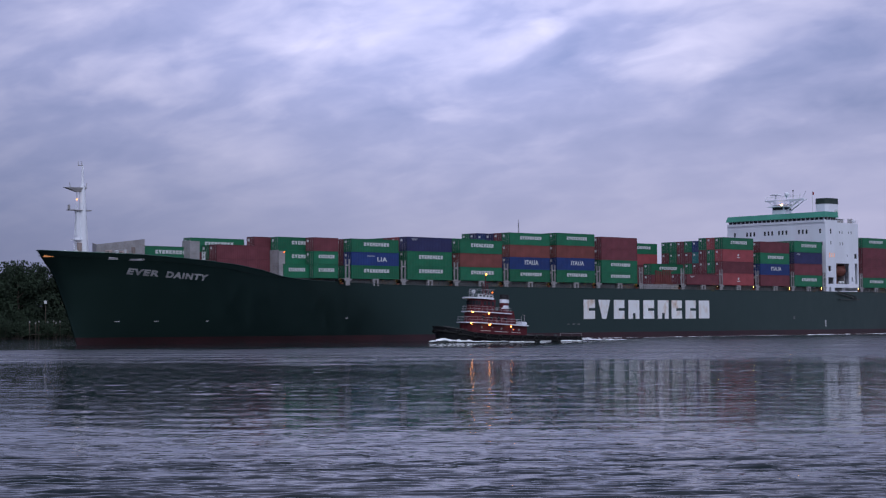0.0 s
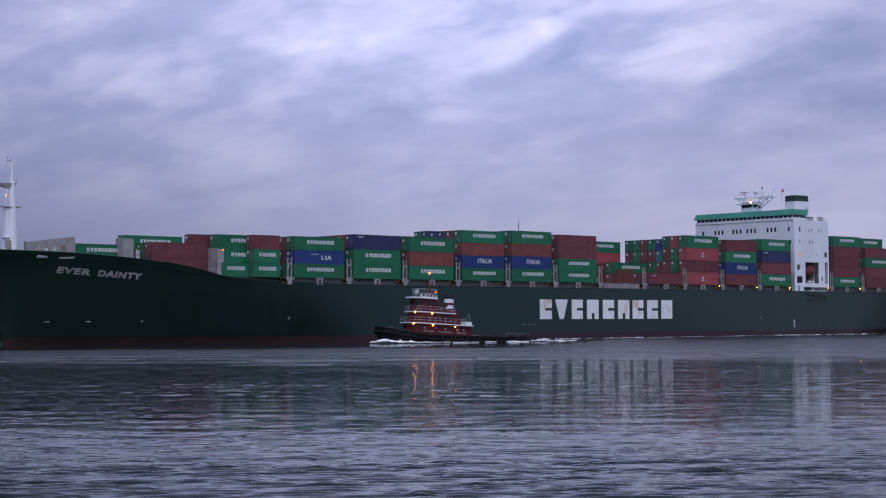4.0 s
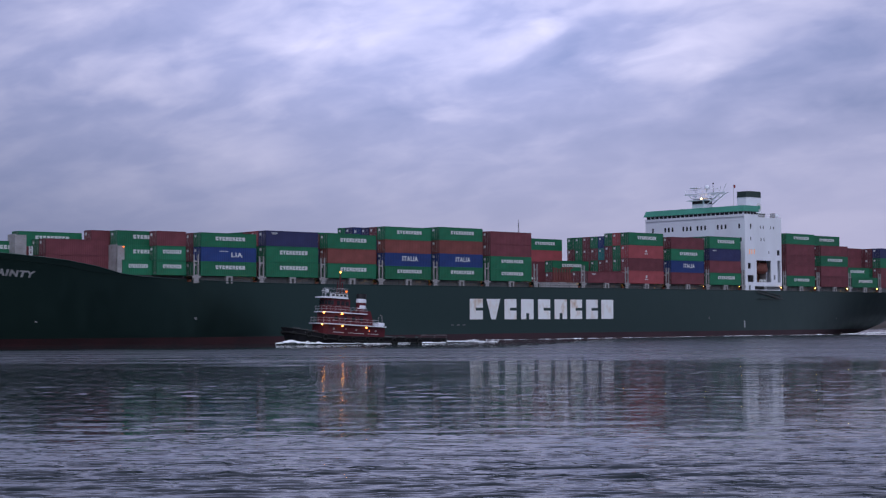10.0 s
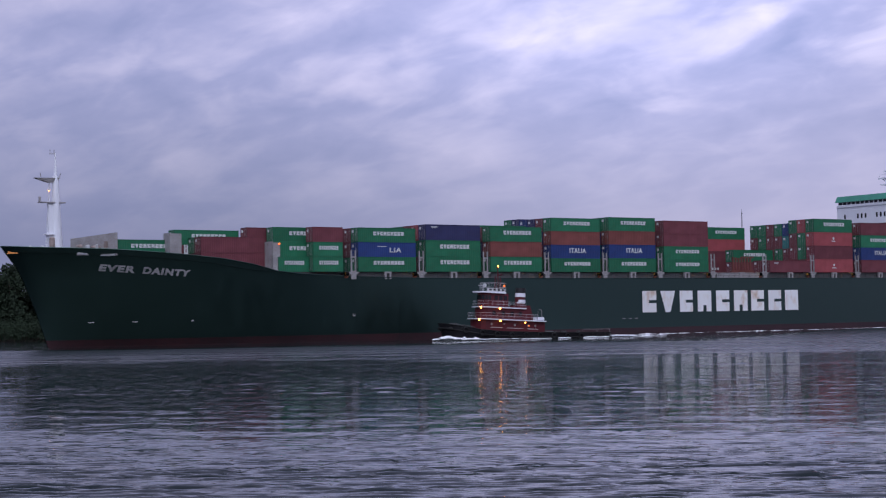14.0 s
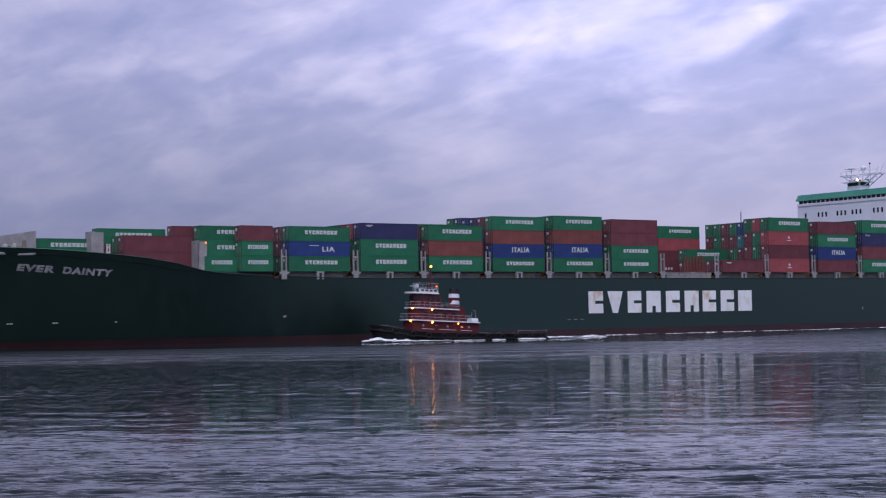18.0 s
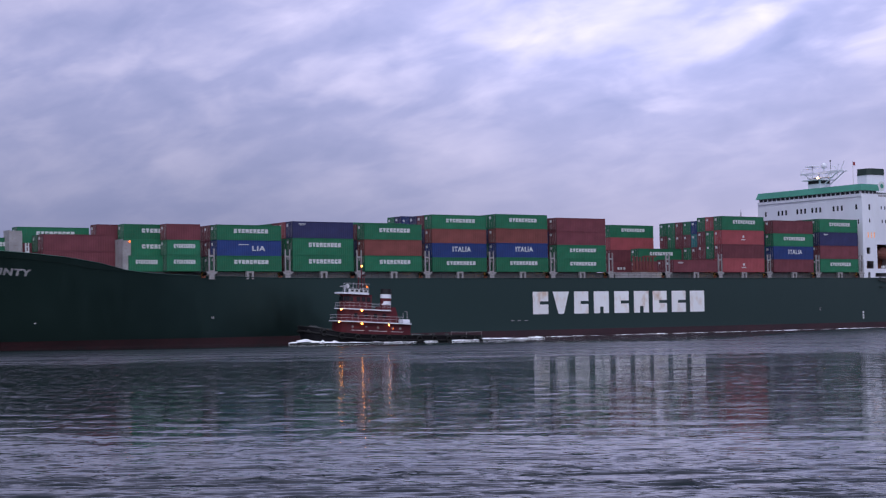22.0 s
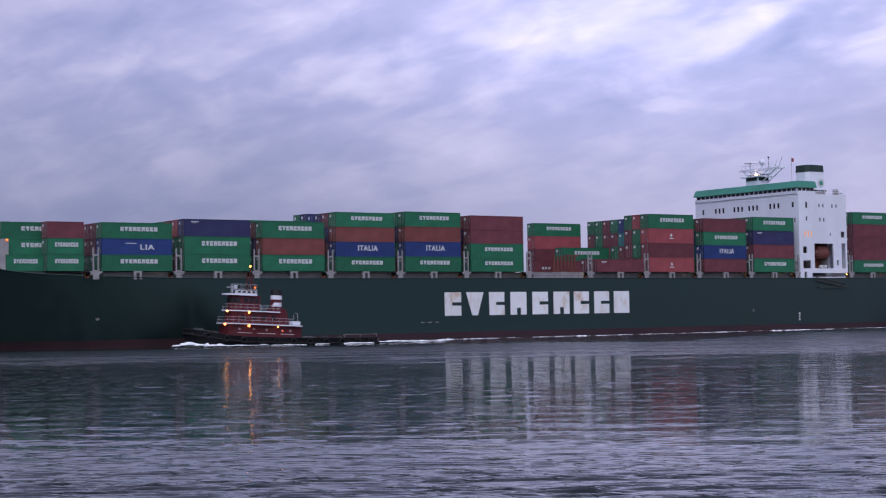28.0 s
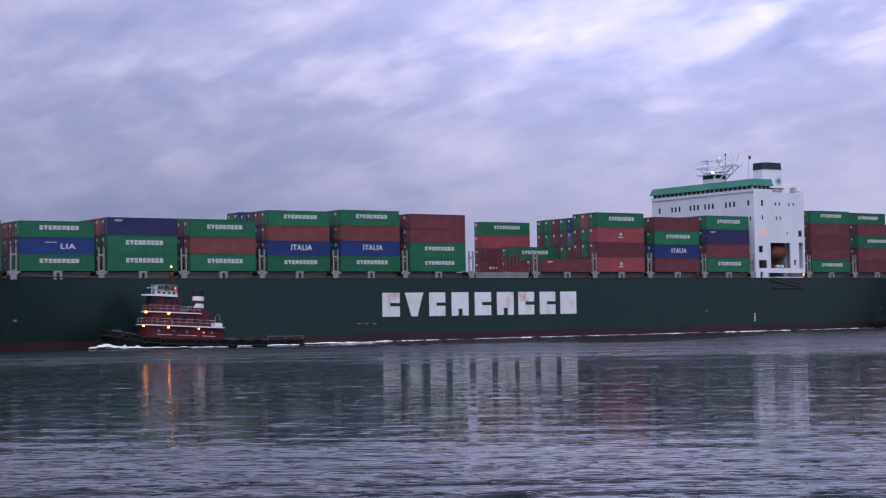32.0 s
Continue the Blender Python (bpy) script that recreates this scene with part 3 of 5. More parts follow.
def hull_point(dist, f, z0, z1, side):
    s_deck = -125.4 + dist
    zd = curve_at(DECK_Z, s_deck)
    top = zd if z1 is None else z1
    bottom = max(z0, curve_at(KEEL, s_deck) if s_deck > 132 else z0)
    z = bottom + (max(top, bottom + 0.01) - bottom) * f
    s = s_deck + (curve_at(STEM, z) + 125.4) * max(0.0, 1 - dist / 78) * (1.0 if dist < 78 else 0)
    return (s, MID + side * half_beam(dist, s_deck, z), z)


def hull_strip(z0, z1, n):
    bm = bmesh.new()
    for side in (-1, 1):
        grid = [[bm.verts.new(hull_point(d, k / n, z0, z1, side)) for k in range(n + 1)] for d in COLS]
        for a, b in zip(grid, grid[1:]):
            for k in range(n):
                bm.faces.new((a[k], b[k], b[k + 1], a[k + 1])[:: -side])
        last = grid[-1]
        if side == -1:
            keep = last
    for k in range(n):
        bm.faces.new((keep[k], last[k], last[k + 1], keep[k + 1]))
    bmesh.ops.recalc_face_normals(bm, faces=bm.faces)
    for f in bm.faces:
        f.smooth = True
    return bm


part("hull", hull_strip(1.3, None, 9), HULL, ship, "dark green flared steel hull")
part("boot_topping", hull_strip(-2.5, 1.3, 4), BOOT, ship, "faded red band along the waterline")

# main deck a little below the bulwark
bm = bmesh.new()
row = []
for d in COLS[1:]:
    s = -125.4 + d
    z = curve_at(DECK_Z, s) - (0.9 if s < -84 else 0.04)
    b = half_beam(d, s, z) - 0.06
    row.append((bm.verts.new((s + 0.3, MID - b, z)), bm.verts.new((s + 0.3, MID + b, z))))
for a, b in zip(row, row[1:]):
    bm.faces.new((a[0], b[0], b[1], a[1]))
part("deck", bm, DARK, ship, "dark weathered steel deck")

# a rounded rail along the hull's upper edge
for side in (-1, 1):
    part("gunwale", tube([hull_point(d, 1, 1.6, None, side) for d in COLS], 0.09, 6), HULL, ship)


def side_at(s, z, out=0.03):
    """The port side's place at s and z, the lean of the plating along the ship."""
    def y(q):
        lean = (curve_at(STEM, z) + 125.4)
        dist = q + 125.4
        for _ in range(6):
            dist = q + 125.4 - lean * max(0.0, 1 - dist / 78)
        return MID - half_beam(max(dist, 0), dist - 125.4, z)
    return y(s) - out, math.degrees(math.atan2(y(s + 1) - y(s - 1), 2))


def mark_shape(bm, a, b, lo, hi, shape, y0, y1):
    """One plain painted shape between a and b: a wedge, a block cut from below or from the side, or a whole block."""
    w, h = b - a, hi - lo
    if shape == "wedge":
        vs = [bm.verts.new((x, y, z)) for y in (y0, y1) for x, z in ((a + w * 0.34, lo), (a + w * 0.66, lo), (b, hi), (a, hi))]
        for f in ((0, 1, 2, 3), (4, 7, 6, 5), (0, 4, 5, 1), (1, 5, 6, 2), (2, 6, 7, 3), (3, 7, 4, 0)):
            bm.faces.new([vs[i] for i in f])
    elif shape == "cut":
        box(bm, a, b, y0, y1, lo + h * 0.3, hi)
        box(bm, a, a + w * 0.4, y0, y1, lo, lo + h * 0.3)
        box(bm, b - w * 0.36, b, y0, y1, lo, lo + h * 0.3)
    elif shape == "notch":
        box(bm, a, b, y0, y1, lo, lo + h * 0.43)
        box(bm, a, a + w * 0.45, y0, y1, lo + h * 0.43, lo + h * 0.57)
        box(bm, a, b, y0, y1, lo + h * 0.57, hi)
    else:
        box(bm, a, b, y0, y1, lo, hi)
    return bm


# the company's mark on the side as nine plain white shapes: notched blocks, a wedge, cut blocks
MARKS = [(-0.1, 3.6, "notch"), (4.7, 8.7, "wedge"), (9.95, 13.5, "notch"), (14.9, 18.7, "cut"), (20.1, 23.85, "notch"), (25.2, 29.1, "cut"), (30.2, 33.95, "notch"), (35.3, 39.1, "notch"), (40.3, 44.25, "plain")]
for a, b, shape in MARKS:
    bm = mark_shape(bmesh.new(), a, b, 4.28, 8.55, shape, -0.035, 0.02)
    rusty = a in (-0.1, 25.2, 30.2)
    part("mark_block", bm, RUSTED if rusty else LETTER, ship, "plain white painted shape with a broad rust stain" if rusty else "plain white painted shape with rust streaks")


def ship_name():
    for text, s, z, w, h in (("EVER", -111.2, 12.68, 5.65, 1.12), ("DAINTY", -104.3, 12.16, 7.8, 1.12)):
        bm = lettering(text, h, w, 0.12, 0.05)
        y, turn = side_at(s + w / 2, z + h / 2, 0.0)
        for v in bm.verts:
            x = s + v.co.x
            z1 = z + v.co.z - 0.075 * v.co.x
            v.co = (x, side_at(x, z1)[0] + v.co.y, z1)
        part("ship_name", bm, NAME, ship, "slanted white letters of the ship's name")


ship_name()


def hull_marks():
    for s, z, w, h in ((-66.7, 4.5, 0.5, 0.45), (78.6, 4.1, 0.35, 0.6), (-111.2, 4.1, 1.0, 0.75), (-104.4, 4.1, 0.9, 0.8), (-95.2, 4.1, 0.4, 0.6), (133.0, 4.1, 0.3, 0.6)):
        y, turn = side_at(s, z)
        ob = part("draught_mark", boxes((-w / 2, w / 2, -0.02, 0.05, 0, h * 0.35), (-w / 2, -w / 4, -0.02, 0.05, h * 0.35, h), (w / 6, w / 2, -0.02, 0.05, h * 0.5, h)), NAME, ship, "small white hull mark")
        ob.matrix_basis = pose(s, y, z, 0, 0, turn)
    for z in (2.1, 2.7, 3.3):
        ob = part("draught_figures", boxes((-0.22, 0.22, -0.03, 0.03, 0, 0.42)), MARK, ship, "white draught scale bar")
        ob.matrix_basis = pose(92.4, 0, z)
    for s in (18, 19.6, 21.2):
        ob = part("hull_scupper", boxes((-0.4, 0.4, -0.03, 0.03, 0, 0.13)), NAME, ship)
        ob.matrix_basis = pose(s - 23, 0, 3.1)
    # the foremost fairlead glows itself in place of lamplight behind the bulwark
    for s, w, lit in ((-123.7, 1.6, True), (-114.0, 1.6, False), (-110.1, 2.2, False)):
        z = curve_at(DECK_Z, s) - 1.0
        y, turn = side_at(s, z)
        ob = part("fairlead", boxes((-w / 2, w / 2, -0.05, 0.1, 0, 0.42), (-w / 2 - 0.15, w / 2 + 0.15, -0.03, 0.1, -0.1, 0.0)), LIT if lit else RAIL, ship, "mooring opening in the bulwark, its own orange glow standing for lamplight" if lit else "pale mooring opening in the bulwark")
        ob.matrix_basis = pose(s, y, z, 0, 0, turn)


hull_marks()

# ---- containers ----
H = 2.591


def container_mesh(length, height):
    """Corrugated walls with a roof, the frame, and the doors with their rods, built once for a size."""
    bm = bmesh.new()
    pitch = length / round(length / 0.42)

    def wave(a, b, fixed, sign, axis):
        n = round((b - a) / pitch)
        pts = []
        for k in range(n):
            u = a + k * pitch
            pts += [(u, 0), (u + pitch * 0.3, 0), (u + pitch * 0.5, 0.014), (u + pitch * 0.8, 0.014)]
        pts.append((b, 0))
        cols = []
        for u, w in pts:
            f = fixed + sign * w
            p = [(u, f, z) if axis == 0 else (f, u, z) for z in (0.14, height - 0.1)]
            cols.append([bm.verts.new(q) for q in p])
        for c, d in zip(cols, cols[1:]):
            bm.faces.new((c[0], d[0], d[1], c[1]))

    wave(0.12, length - 0.12, 0.03, 1, 0)
    wave(0.12, length - 0.12, 2.41, -1, 0)
    wave(0.12, 2.32, length - 0.03, -1, 1)
    box(bm, 0.06, length - 0.06, 0.06, 2.38, height - 0.09, height - 0.04)
    walls = bm
    fr = bmesh.new()
    for x in (0, length - 0.14):
        for y in (0, 2.30):
            box(fr, x, x + 0.14, y, y + 0.14, 0, height)
        box(fr, x, x + 0.14, 0.14, 2.30, height - 0.12, height)
        box(fr, x, x + 0.14, 0.14, 2.30, 0, 0.15)
    for y in (0, 2.33):
        box(fr, 0.14, length - 0.14, y, y + 0.11, height - 0.1, height)
        box(fr, 0.14, length - 0.14, y, y + 0.11, 0, 0.16)
    left = boxes((0.04, 0.08, 0.15, 1.205, 0.16, height - 0.13))
    right = boxes((0.04, 0.08, 1.235, 2.29, 0.16, height - 0.13))
    bars = bmesh.new()
    for y in (0.42, 0.92, 1.52, 2.02):
        rod(bars, (0.015, y, 0.12), (0.015, y, height - 0.1), 0.022, 5)
    plates = boxes((0.0, 0.03, 1.55, 2.1, height - 0.85, height - 0.4))
    return walls, fr, left, right, bars, plates


BASE_MESHES, KINDS = {}, {}


def meshes_of(length, height):
    if (length, height) not in BASE_MESHES:
        out = []
        for name, bm in zip(("walls", "frame", "door", "door", "bars", "plate"), container_mesh(length, height)):
            me = bpy.data.meshes.new(name)
            bm.to_mesh(me)
            bm.free()
            out.append(me)
        BASE_MESHES[length, height] = out
    return BASE_MESHES[length, height]


def mark_bars(length, height, wide):
    """A row of nine plain white shapes where the company's name is painted."""
    bm = bmesh.new()
    w = wide / 9
    x0 = length * 0.53 - wide / 2
    z0, z1 = height * 0.47, height * 0.73
    for k, (_, _, shape) in enumerate(MARKS):
        mark_shape(bm, x0 + k * w, x0 + k * w + w * 0.8, z0, z1, shape, -0.03, 0.0)
    return bm


def container(colour, mark, length=12.19, height=H):
    """A container with its corner at the origin, doors at the low end of x, the marked side at y = 0."""
    key = colour, mark, length, height
    if key in KINDS:
        return copy_thing(KINDS[key], pose(0, 0, 0))
    size = "forty-foot" if length > 10 else "twenty-foot"
    words = {"bars": "with a row of white blocks", "land": "with white lettering", "torn": "with half-hidden white lettering", "dash": "with a small white mark", "logo": "with a small white emblem", "": "with plain walls"}[mark]
    root = thing("shipping_container", f"{colour} {size} corrugated steel container {words}", "container", "containers on deck")
    src = meshes_of(length, height)
    mats = (PAINT[colour],) * 4 + (STEEL, MARK)
    names = ("corrugated_shell", "frame", "door", "door", "locking_gear", "data_plate")
    for me, m, n in zip(src, mats, names):
        me = me.copy()
        me.materials.append(m)
        new(n, me).parent = root
    if mark == "bars":
        part("marking", mark_bars(length, height, 6.6 if length > 10 else 3.9), MARK, root, "row of plain white blocks")
    elif mark == "land":
        bm = lettering("ITALIA", 0.95, 4.1)
        bmesh.ops.translate(bm, vec=(length * 0.55 - 2.2, -0.012, height * 0.40), verts=bm.verts)
        part("marking", bm, MARK, root, "white block lettering")
    elif mark == "torn":
        bm = lettering("LIA", 0.85, 2.5)
        bmesh.ops.translate(bm, vec=(length * 0.54, -0.012, height * 0.32), verts=bm.verts)
        box(bm, 4.0, 5.9, -0.03, 0.0, height * 0.70, height * 0.74)
        part("marking", bm, MARK, root, "white lettering, partly painted over")
    elif mark == "dash":
        part("marking", boxes((1.2, 2.6, -0.03, 0, height - 0.5, height - 0.36), (1.4, 2.3, -0.03, 0, height - 0.66, height - 0.58)), MARK, root)
    elif mark == "logo":
        bm = bmesh.new()
        rod(bm, (length * 0.5, -0.02, height * 0.55), (length * 0.5, 0.0, height * 0.55), 0.3, 10)
        box(bm, length * 0.5 - 0.6, length * 0.5 + 0.6, -0.02, 0.0, height * 0.3, height * 0.37)
        part("marking", bm, MARK, root, "small white emblem")
    KINDS[key] = root
    return root


def stack(s, d, z, tiers, length=12.19, height=H):
    for t in tiers:
        colour, mark = (t.split("/") + [""])[:2]
        rides(container(colour, mark, length, height), pose(s, d, z))
        z += height + 0.012
    return z


Z0 = 12.36
G, GB, M, R, B, N_ = "green/bars", "green", "maroon", "red/logo", "blue/land", "navy/dash"
# outer and second row of every bay, from the bow aft
BAYS = [
    (-66.2, 0.25, [G, "blue/torn", G], [GB, M, M], H), (-51.8, 0.2, [G, G, N_], [M, GB, "red"], 2.86), (-37.3, 0.2, [G, "brown", G], [GB, "navy", M], 2.82),
    (-22.8, 0.2, [G, B, "brown", G], [GB, M, "navy", M], H), (-8.3, 0.2, [G, B, "brown", G], [M, GB, "navy", GB], 2.69), (6.2, 0.2, [G, G, M, M], [GB, M, "navy", "maroon"], H),
    (50.0, 0.2, [R, M, R, G], [M, GB, GB, "red"], 2.9), (65.0, 0.2, [M, B, G, M], [GB, "teal", "navy", GB], 2.75), (79.3, 0.2, [G, M, N_, G], [M, "navy", GB, GB], 2.9),
    (110.3, 0.2, [G, M, M, M, G], [GB, M, GB, M, GB], 2.66), (125.2, 0.2, [M, M, G, M], [GB, M, M, "navy", G], 2.66), (139.2, 0.2, [G], [GB, G], 2.66), (153.4, 0.6, [M, M, GB, "navy"], [M, GB, M, M], 2.66),
]
for s, d, outer, inner, h in BAYS:
    stack(s, d, Z0, outer, height=h)
    stack(s, d + 2.5, Z0, inner, height=h)
# further rows that show over or between the bays
stack(-22.8, 5.2, Z0, [GB, M, "red", "navy"])
stack(-22.8, 7.7, Z0, [M, GB, "navy", "blue"])
stack(-8.3, 5.2, Z0, [GB, M, M, "navy"])
for k, tiers in enumerate(([M, M, "maroon", GB], [GB, M, "teal", "blue"], [M, GB, M, GB], [M, M, M, M], [GB, GB, GB, GB], [M, "navy", M, GB])):
    stack(50.0 if k < 1 else 50.5, 5.15 + 2.45 * k, Z0, tiers, height=2.9 if k < 1 else 2.76)
for k in range(4):
    stack(139.2, 7.7 + 2.5 * k, Z0, ["navy", M, GB, ("navy", M, "maroon", GB)[k]], height=2.66)
    stack(153.4, 5.6 + 2.5 * k, Z0, [M, GB, M, "maroon"], height=2.66)
stack(139.2, 5.2, Z0, [M, GB, M, M], height=2.66)
# the rows further in, which close the gaps between the bays
rng = random.Random(21)
for s, d, outer, inner, h in BAYS[:-2]:
    if s == 50.0:
        continue
    for k in range(4):
        if (s, k) in ((-22.8, 0), (-22.8, 1), (-8.3, 0)):
            continue
        stack(s, d + 5.0 + 2.5 * k, Z0, [rng.choice(("green", "green", "maroon", "maroon", "navy")) for _ in inner[:4]], height=2.98 if s == -37.3 and k < 2 else 2.66 if s in (-22.8, -8.3) else h)
# the half-empty bays before the bridge
stack(36.1, 19.4, Z0, ["maroon", "maroon", "red", G], height=2.65)
stack(37.7, 12.4, Z0, ["maroon", G], height=2.65)
stack(36.3, 0.2, Z0, ["maroon/dash"], height=2.4)
stack(36.3, 2.7, Z0, [M])
# the bays that step in towards the bow
stack(-75.0, 0.95, Z0, [G, G, "maroon"], 6.06)
stack(-81.2, 2.2, Z0, [G], 6.06)
stack(-81.4, 3.5, Z0, [G, G, G])
stack(-75.0, 3.5 + 2.5, Z0, [M, M, M], 6.06)
stack(-94.5, 5.0, 12.95, [M, M], height=2.72)
stack(-94.5, 7.5, 12.95, [M, GB], height=2.72)
stack(-96.9, 10.0, 12.0, [GB, M, G])
stack(-84.9, 6.5, 12.4, [GB, M, M], 6.06)
stack(-109.0, 8.0, 15.3, [G])

# ---- deck gear between the bays ----
for s in [b[0] for b in BAYS] + [21.0, 35.7]:
    part("hatch_cover", boxes((s + 0.2, s + 12.0, 2.75, 29.4, 11.06, Z0 - 0.02)), DARK, ship, "dark steel hatch cover")
for r in ((-81.5, -68.6, 2.3, 29.8, 11.3, Z0 - 0.02), (-94.7, -82.2, 6.2, 26.0, 11.9, 12.93), (-97.1, -94.9, 9.5, 22.7, 11.6, 11.98), (-109.2, -97.3, 8.0, 24.2, 14.2, 15.28)):
    part("hatch_cover", boxes(r), DARK, ship, "dark steel hatch cover")


def outboard_walk(s0, s1):
    """The passage along the hatches with its rail."""
    part("hatch_coaming", boxes((s0, s1, 0.85, 0.97, 11.07, 12.2)), COAMING, ship, "weathered grey coaming along the hatches")
    bm = bmesh.new()
    for z in (11.6, 12.1):
        rod(bm, (s0, 0.06, z), (s1, 0.06, z), 0.03, 4)
    s = s0
    while s < s1:
        rod(bm, (s, 0.06, 11.08), (s, 0.06, 12.1), 0.03, 4)
        s += 1.5
    part("deck_rail", bm, DARK, ship)


outboard_walk(-66, 93)
outboard_walk(109, 166)

GAPS = [-67.3, -52.9, -38.5, -24.0, -9.5, 5.0, 19.6, 34.6, 49.2, 63.5, 78.4, 92.2, 109.3, 123.8, 138.1, 152.3]


def bracket():
    bm = bmesh.new()
    for y in (0.05, 1.4):
        vs = [(-1.05, 12.3), (1.05, 12.3), (1.05, 12.1), (0.5, 11.75), (0.5, 11.0), (-0.5, 11.0), (-0.5, 11.75), (-1.05, 12.1)]
        a = [bm.verts.new((x, y, z)) for x, z in vs]
        b = [bm.verts.new((x, y + 0.25, z)) for x, z in vs]
        bm.faces.new(a[::-1])
        bm.faces.new(b)
        for k in range(8):
            bm.faces.new((a[k], a[(k + 1) % 8], b[(k + 1) % 8], b[k]))
    bmesh.ops.recalc_face_normals(bm, faces=bm.faces)
    return bm


def lashing_post():
    bm = bmesh.new()
    for x in (-0.52, 0.34):
        box(bm, x, x + 0.2, 0.1, 0.35, 12.3, 16.1)
    box(bm, -0.32, 0.34, 0.12, 0.33, 14.75, 15.05)
    box(bm, -0.32, 0.34, 0.12, 0.33, 12.3, 12.5)
    box(bm, -0.52, 0.54, 0.1, 2.5, 12.28, 12.36)
    return bm


def pedestal():
    return boxes((-0.75, -0.3, 0.04, 0.5, 11.0, 12.3), (0.25, 0.65, 0.04, 0.5, 11.0, 12.3), (-0.75, 0.65, 0.02, 0.55, 12.05, 12.34))


def lamp_housing():
    """A deep round shade, open towards the bow."""
    bm = bmesh.new()
    n, r, d = 12, 0.33, 0.72
    rings = [[bm.verts.new((x, math.cos(k * math.tau / n) * rr, math.sin(k * math.tau / n) * rr)) for k in range(n)] for x, rr in ((d, r - 0.02), (0, r - 0.02), (0, r), (d + 0.05, r))]
    for a, b in zip(rings, rings[1:]):
        for k in range(n):
            bm.faces.new((a[k], a[(k + 1) % n], b[(k + 1) % n], b[k]))
    bm.faces.new(rings[3])
    bmesh.ops.recalc_face_normals(bm, faces=bm.faces)
    box(bm, 0.2, 0.35, -0.05, 0.05, -0.55, -0.25)
    return bm


def gear():
    first = {}
    for s in GAPS:
        for name, make, m in (("bracket", bracket, STEEL), ("lashing_post", lashing_post, STEEL)):
            if name not in first:
                first[name] = part(name, make(), m, ship, {"bracket": "pale flared steel support at the deck edge", "lashing_post": "pale steel lashing frame between bays"}[name])
                first[name].matrix_basis = pose(s, 0, 0)
            else:
                share(name, first[name].data, ship, pose(s, 0, 0))
        if "lamp" not in first:
            first["lamp"] = part("deck_lamp", lamp_housing(), SOOT, ship, "dark shaded deck lamp")
            bm = bmesh.new()
            rod(bm, (0.675, 0, 0), (0.7, 0, 0), 0.30, 12)
            bulb = part("lens", bm, DECK_LAMP, first["lamp"], "glowing orange lamp lens")
            first["bulb"] = bulb
            first["lamp"].matrix_basis = pose(s - 1.9, 0.02, 11.95)
            # added foot: its rusty orange also stands for the lamp's dim glow
            foot = part("lamp_foot", boxes((0.1, 0.75, -0.02, 0.34, -0.75, -0.3, 0.06)), RUSTY, first["lamp"], "rusty orange lamp foot, coloured for the lamp's dim glow")
            first["foot"] = foot
        else:
            la = share("deck_lamp", first["lamp"].data, ship, pose(s - 1.9, 0.02, 11.95))
            share("lens", first["bulb"].data, la, pose(0, 0, 0))
            share("lamp_foot", first["foot"].data, la, pose(0, 0, 0))
    for s in [b[0] + 6.1 for b in BAYS[:-1]] + [28, 42.4]:
        if "pedestal" not in first:
            first["pedestal"] = part("pedestal", pedestal(), STEEL, ship, "pale paired container pedestal")
            first["pedestal"].matrix_basis = pose(s, 0, 0)
        else:
            share("pedestal", first["pedestal"].data, ship, pose(s, 0, 0))


gear()

# ---- the bridge house ----


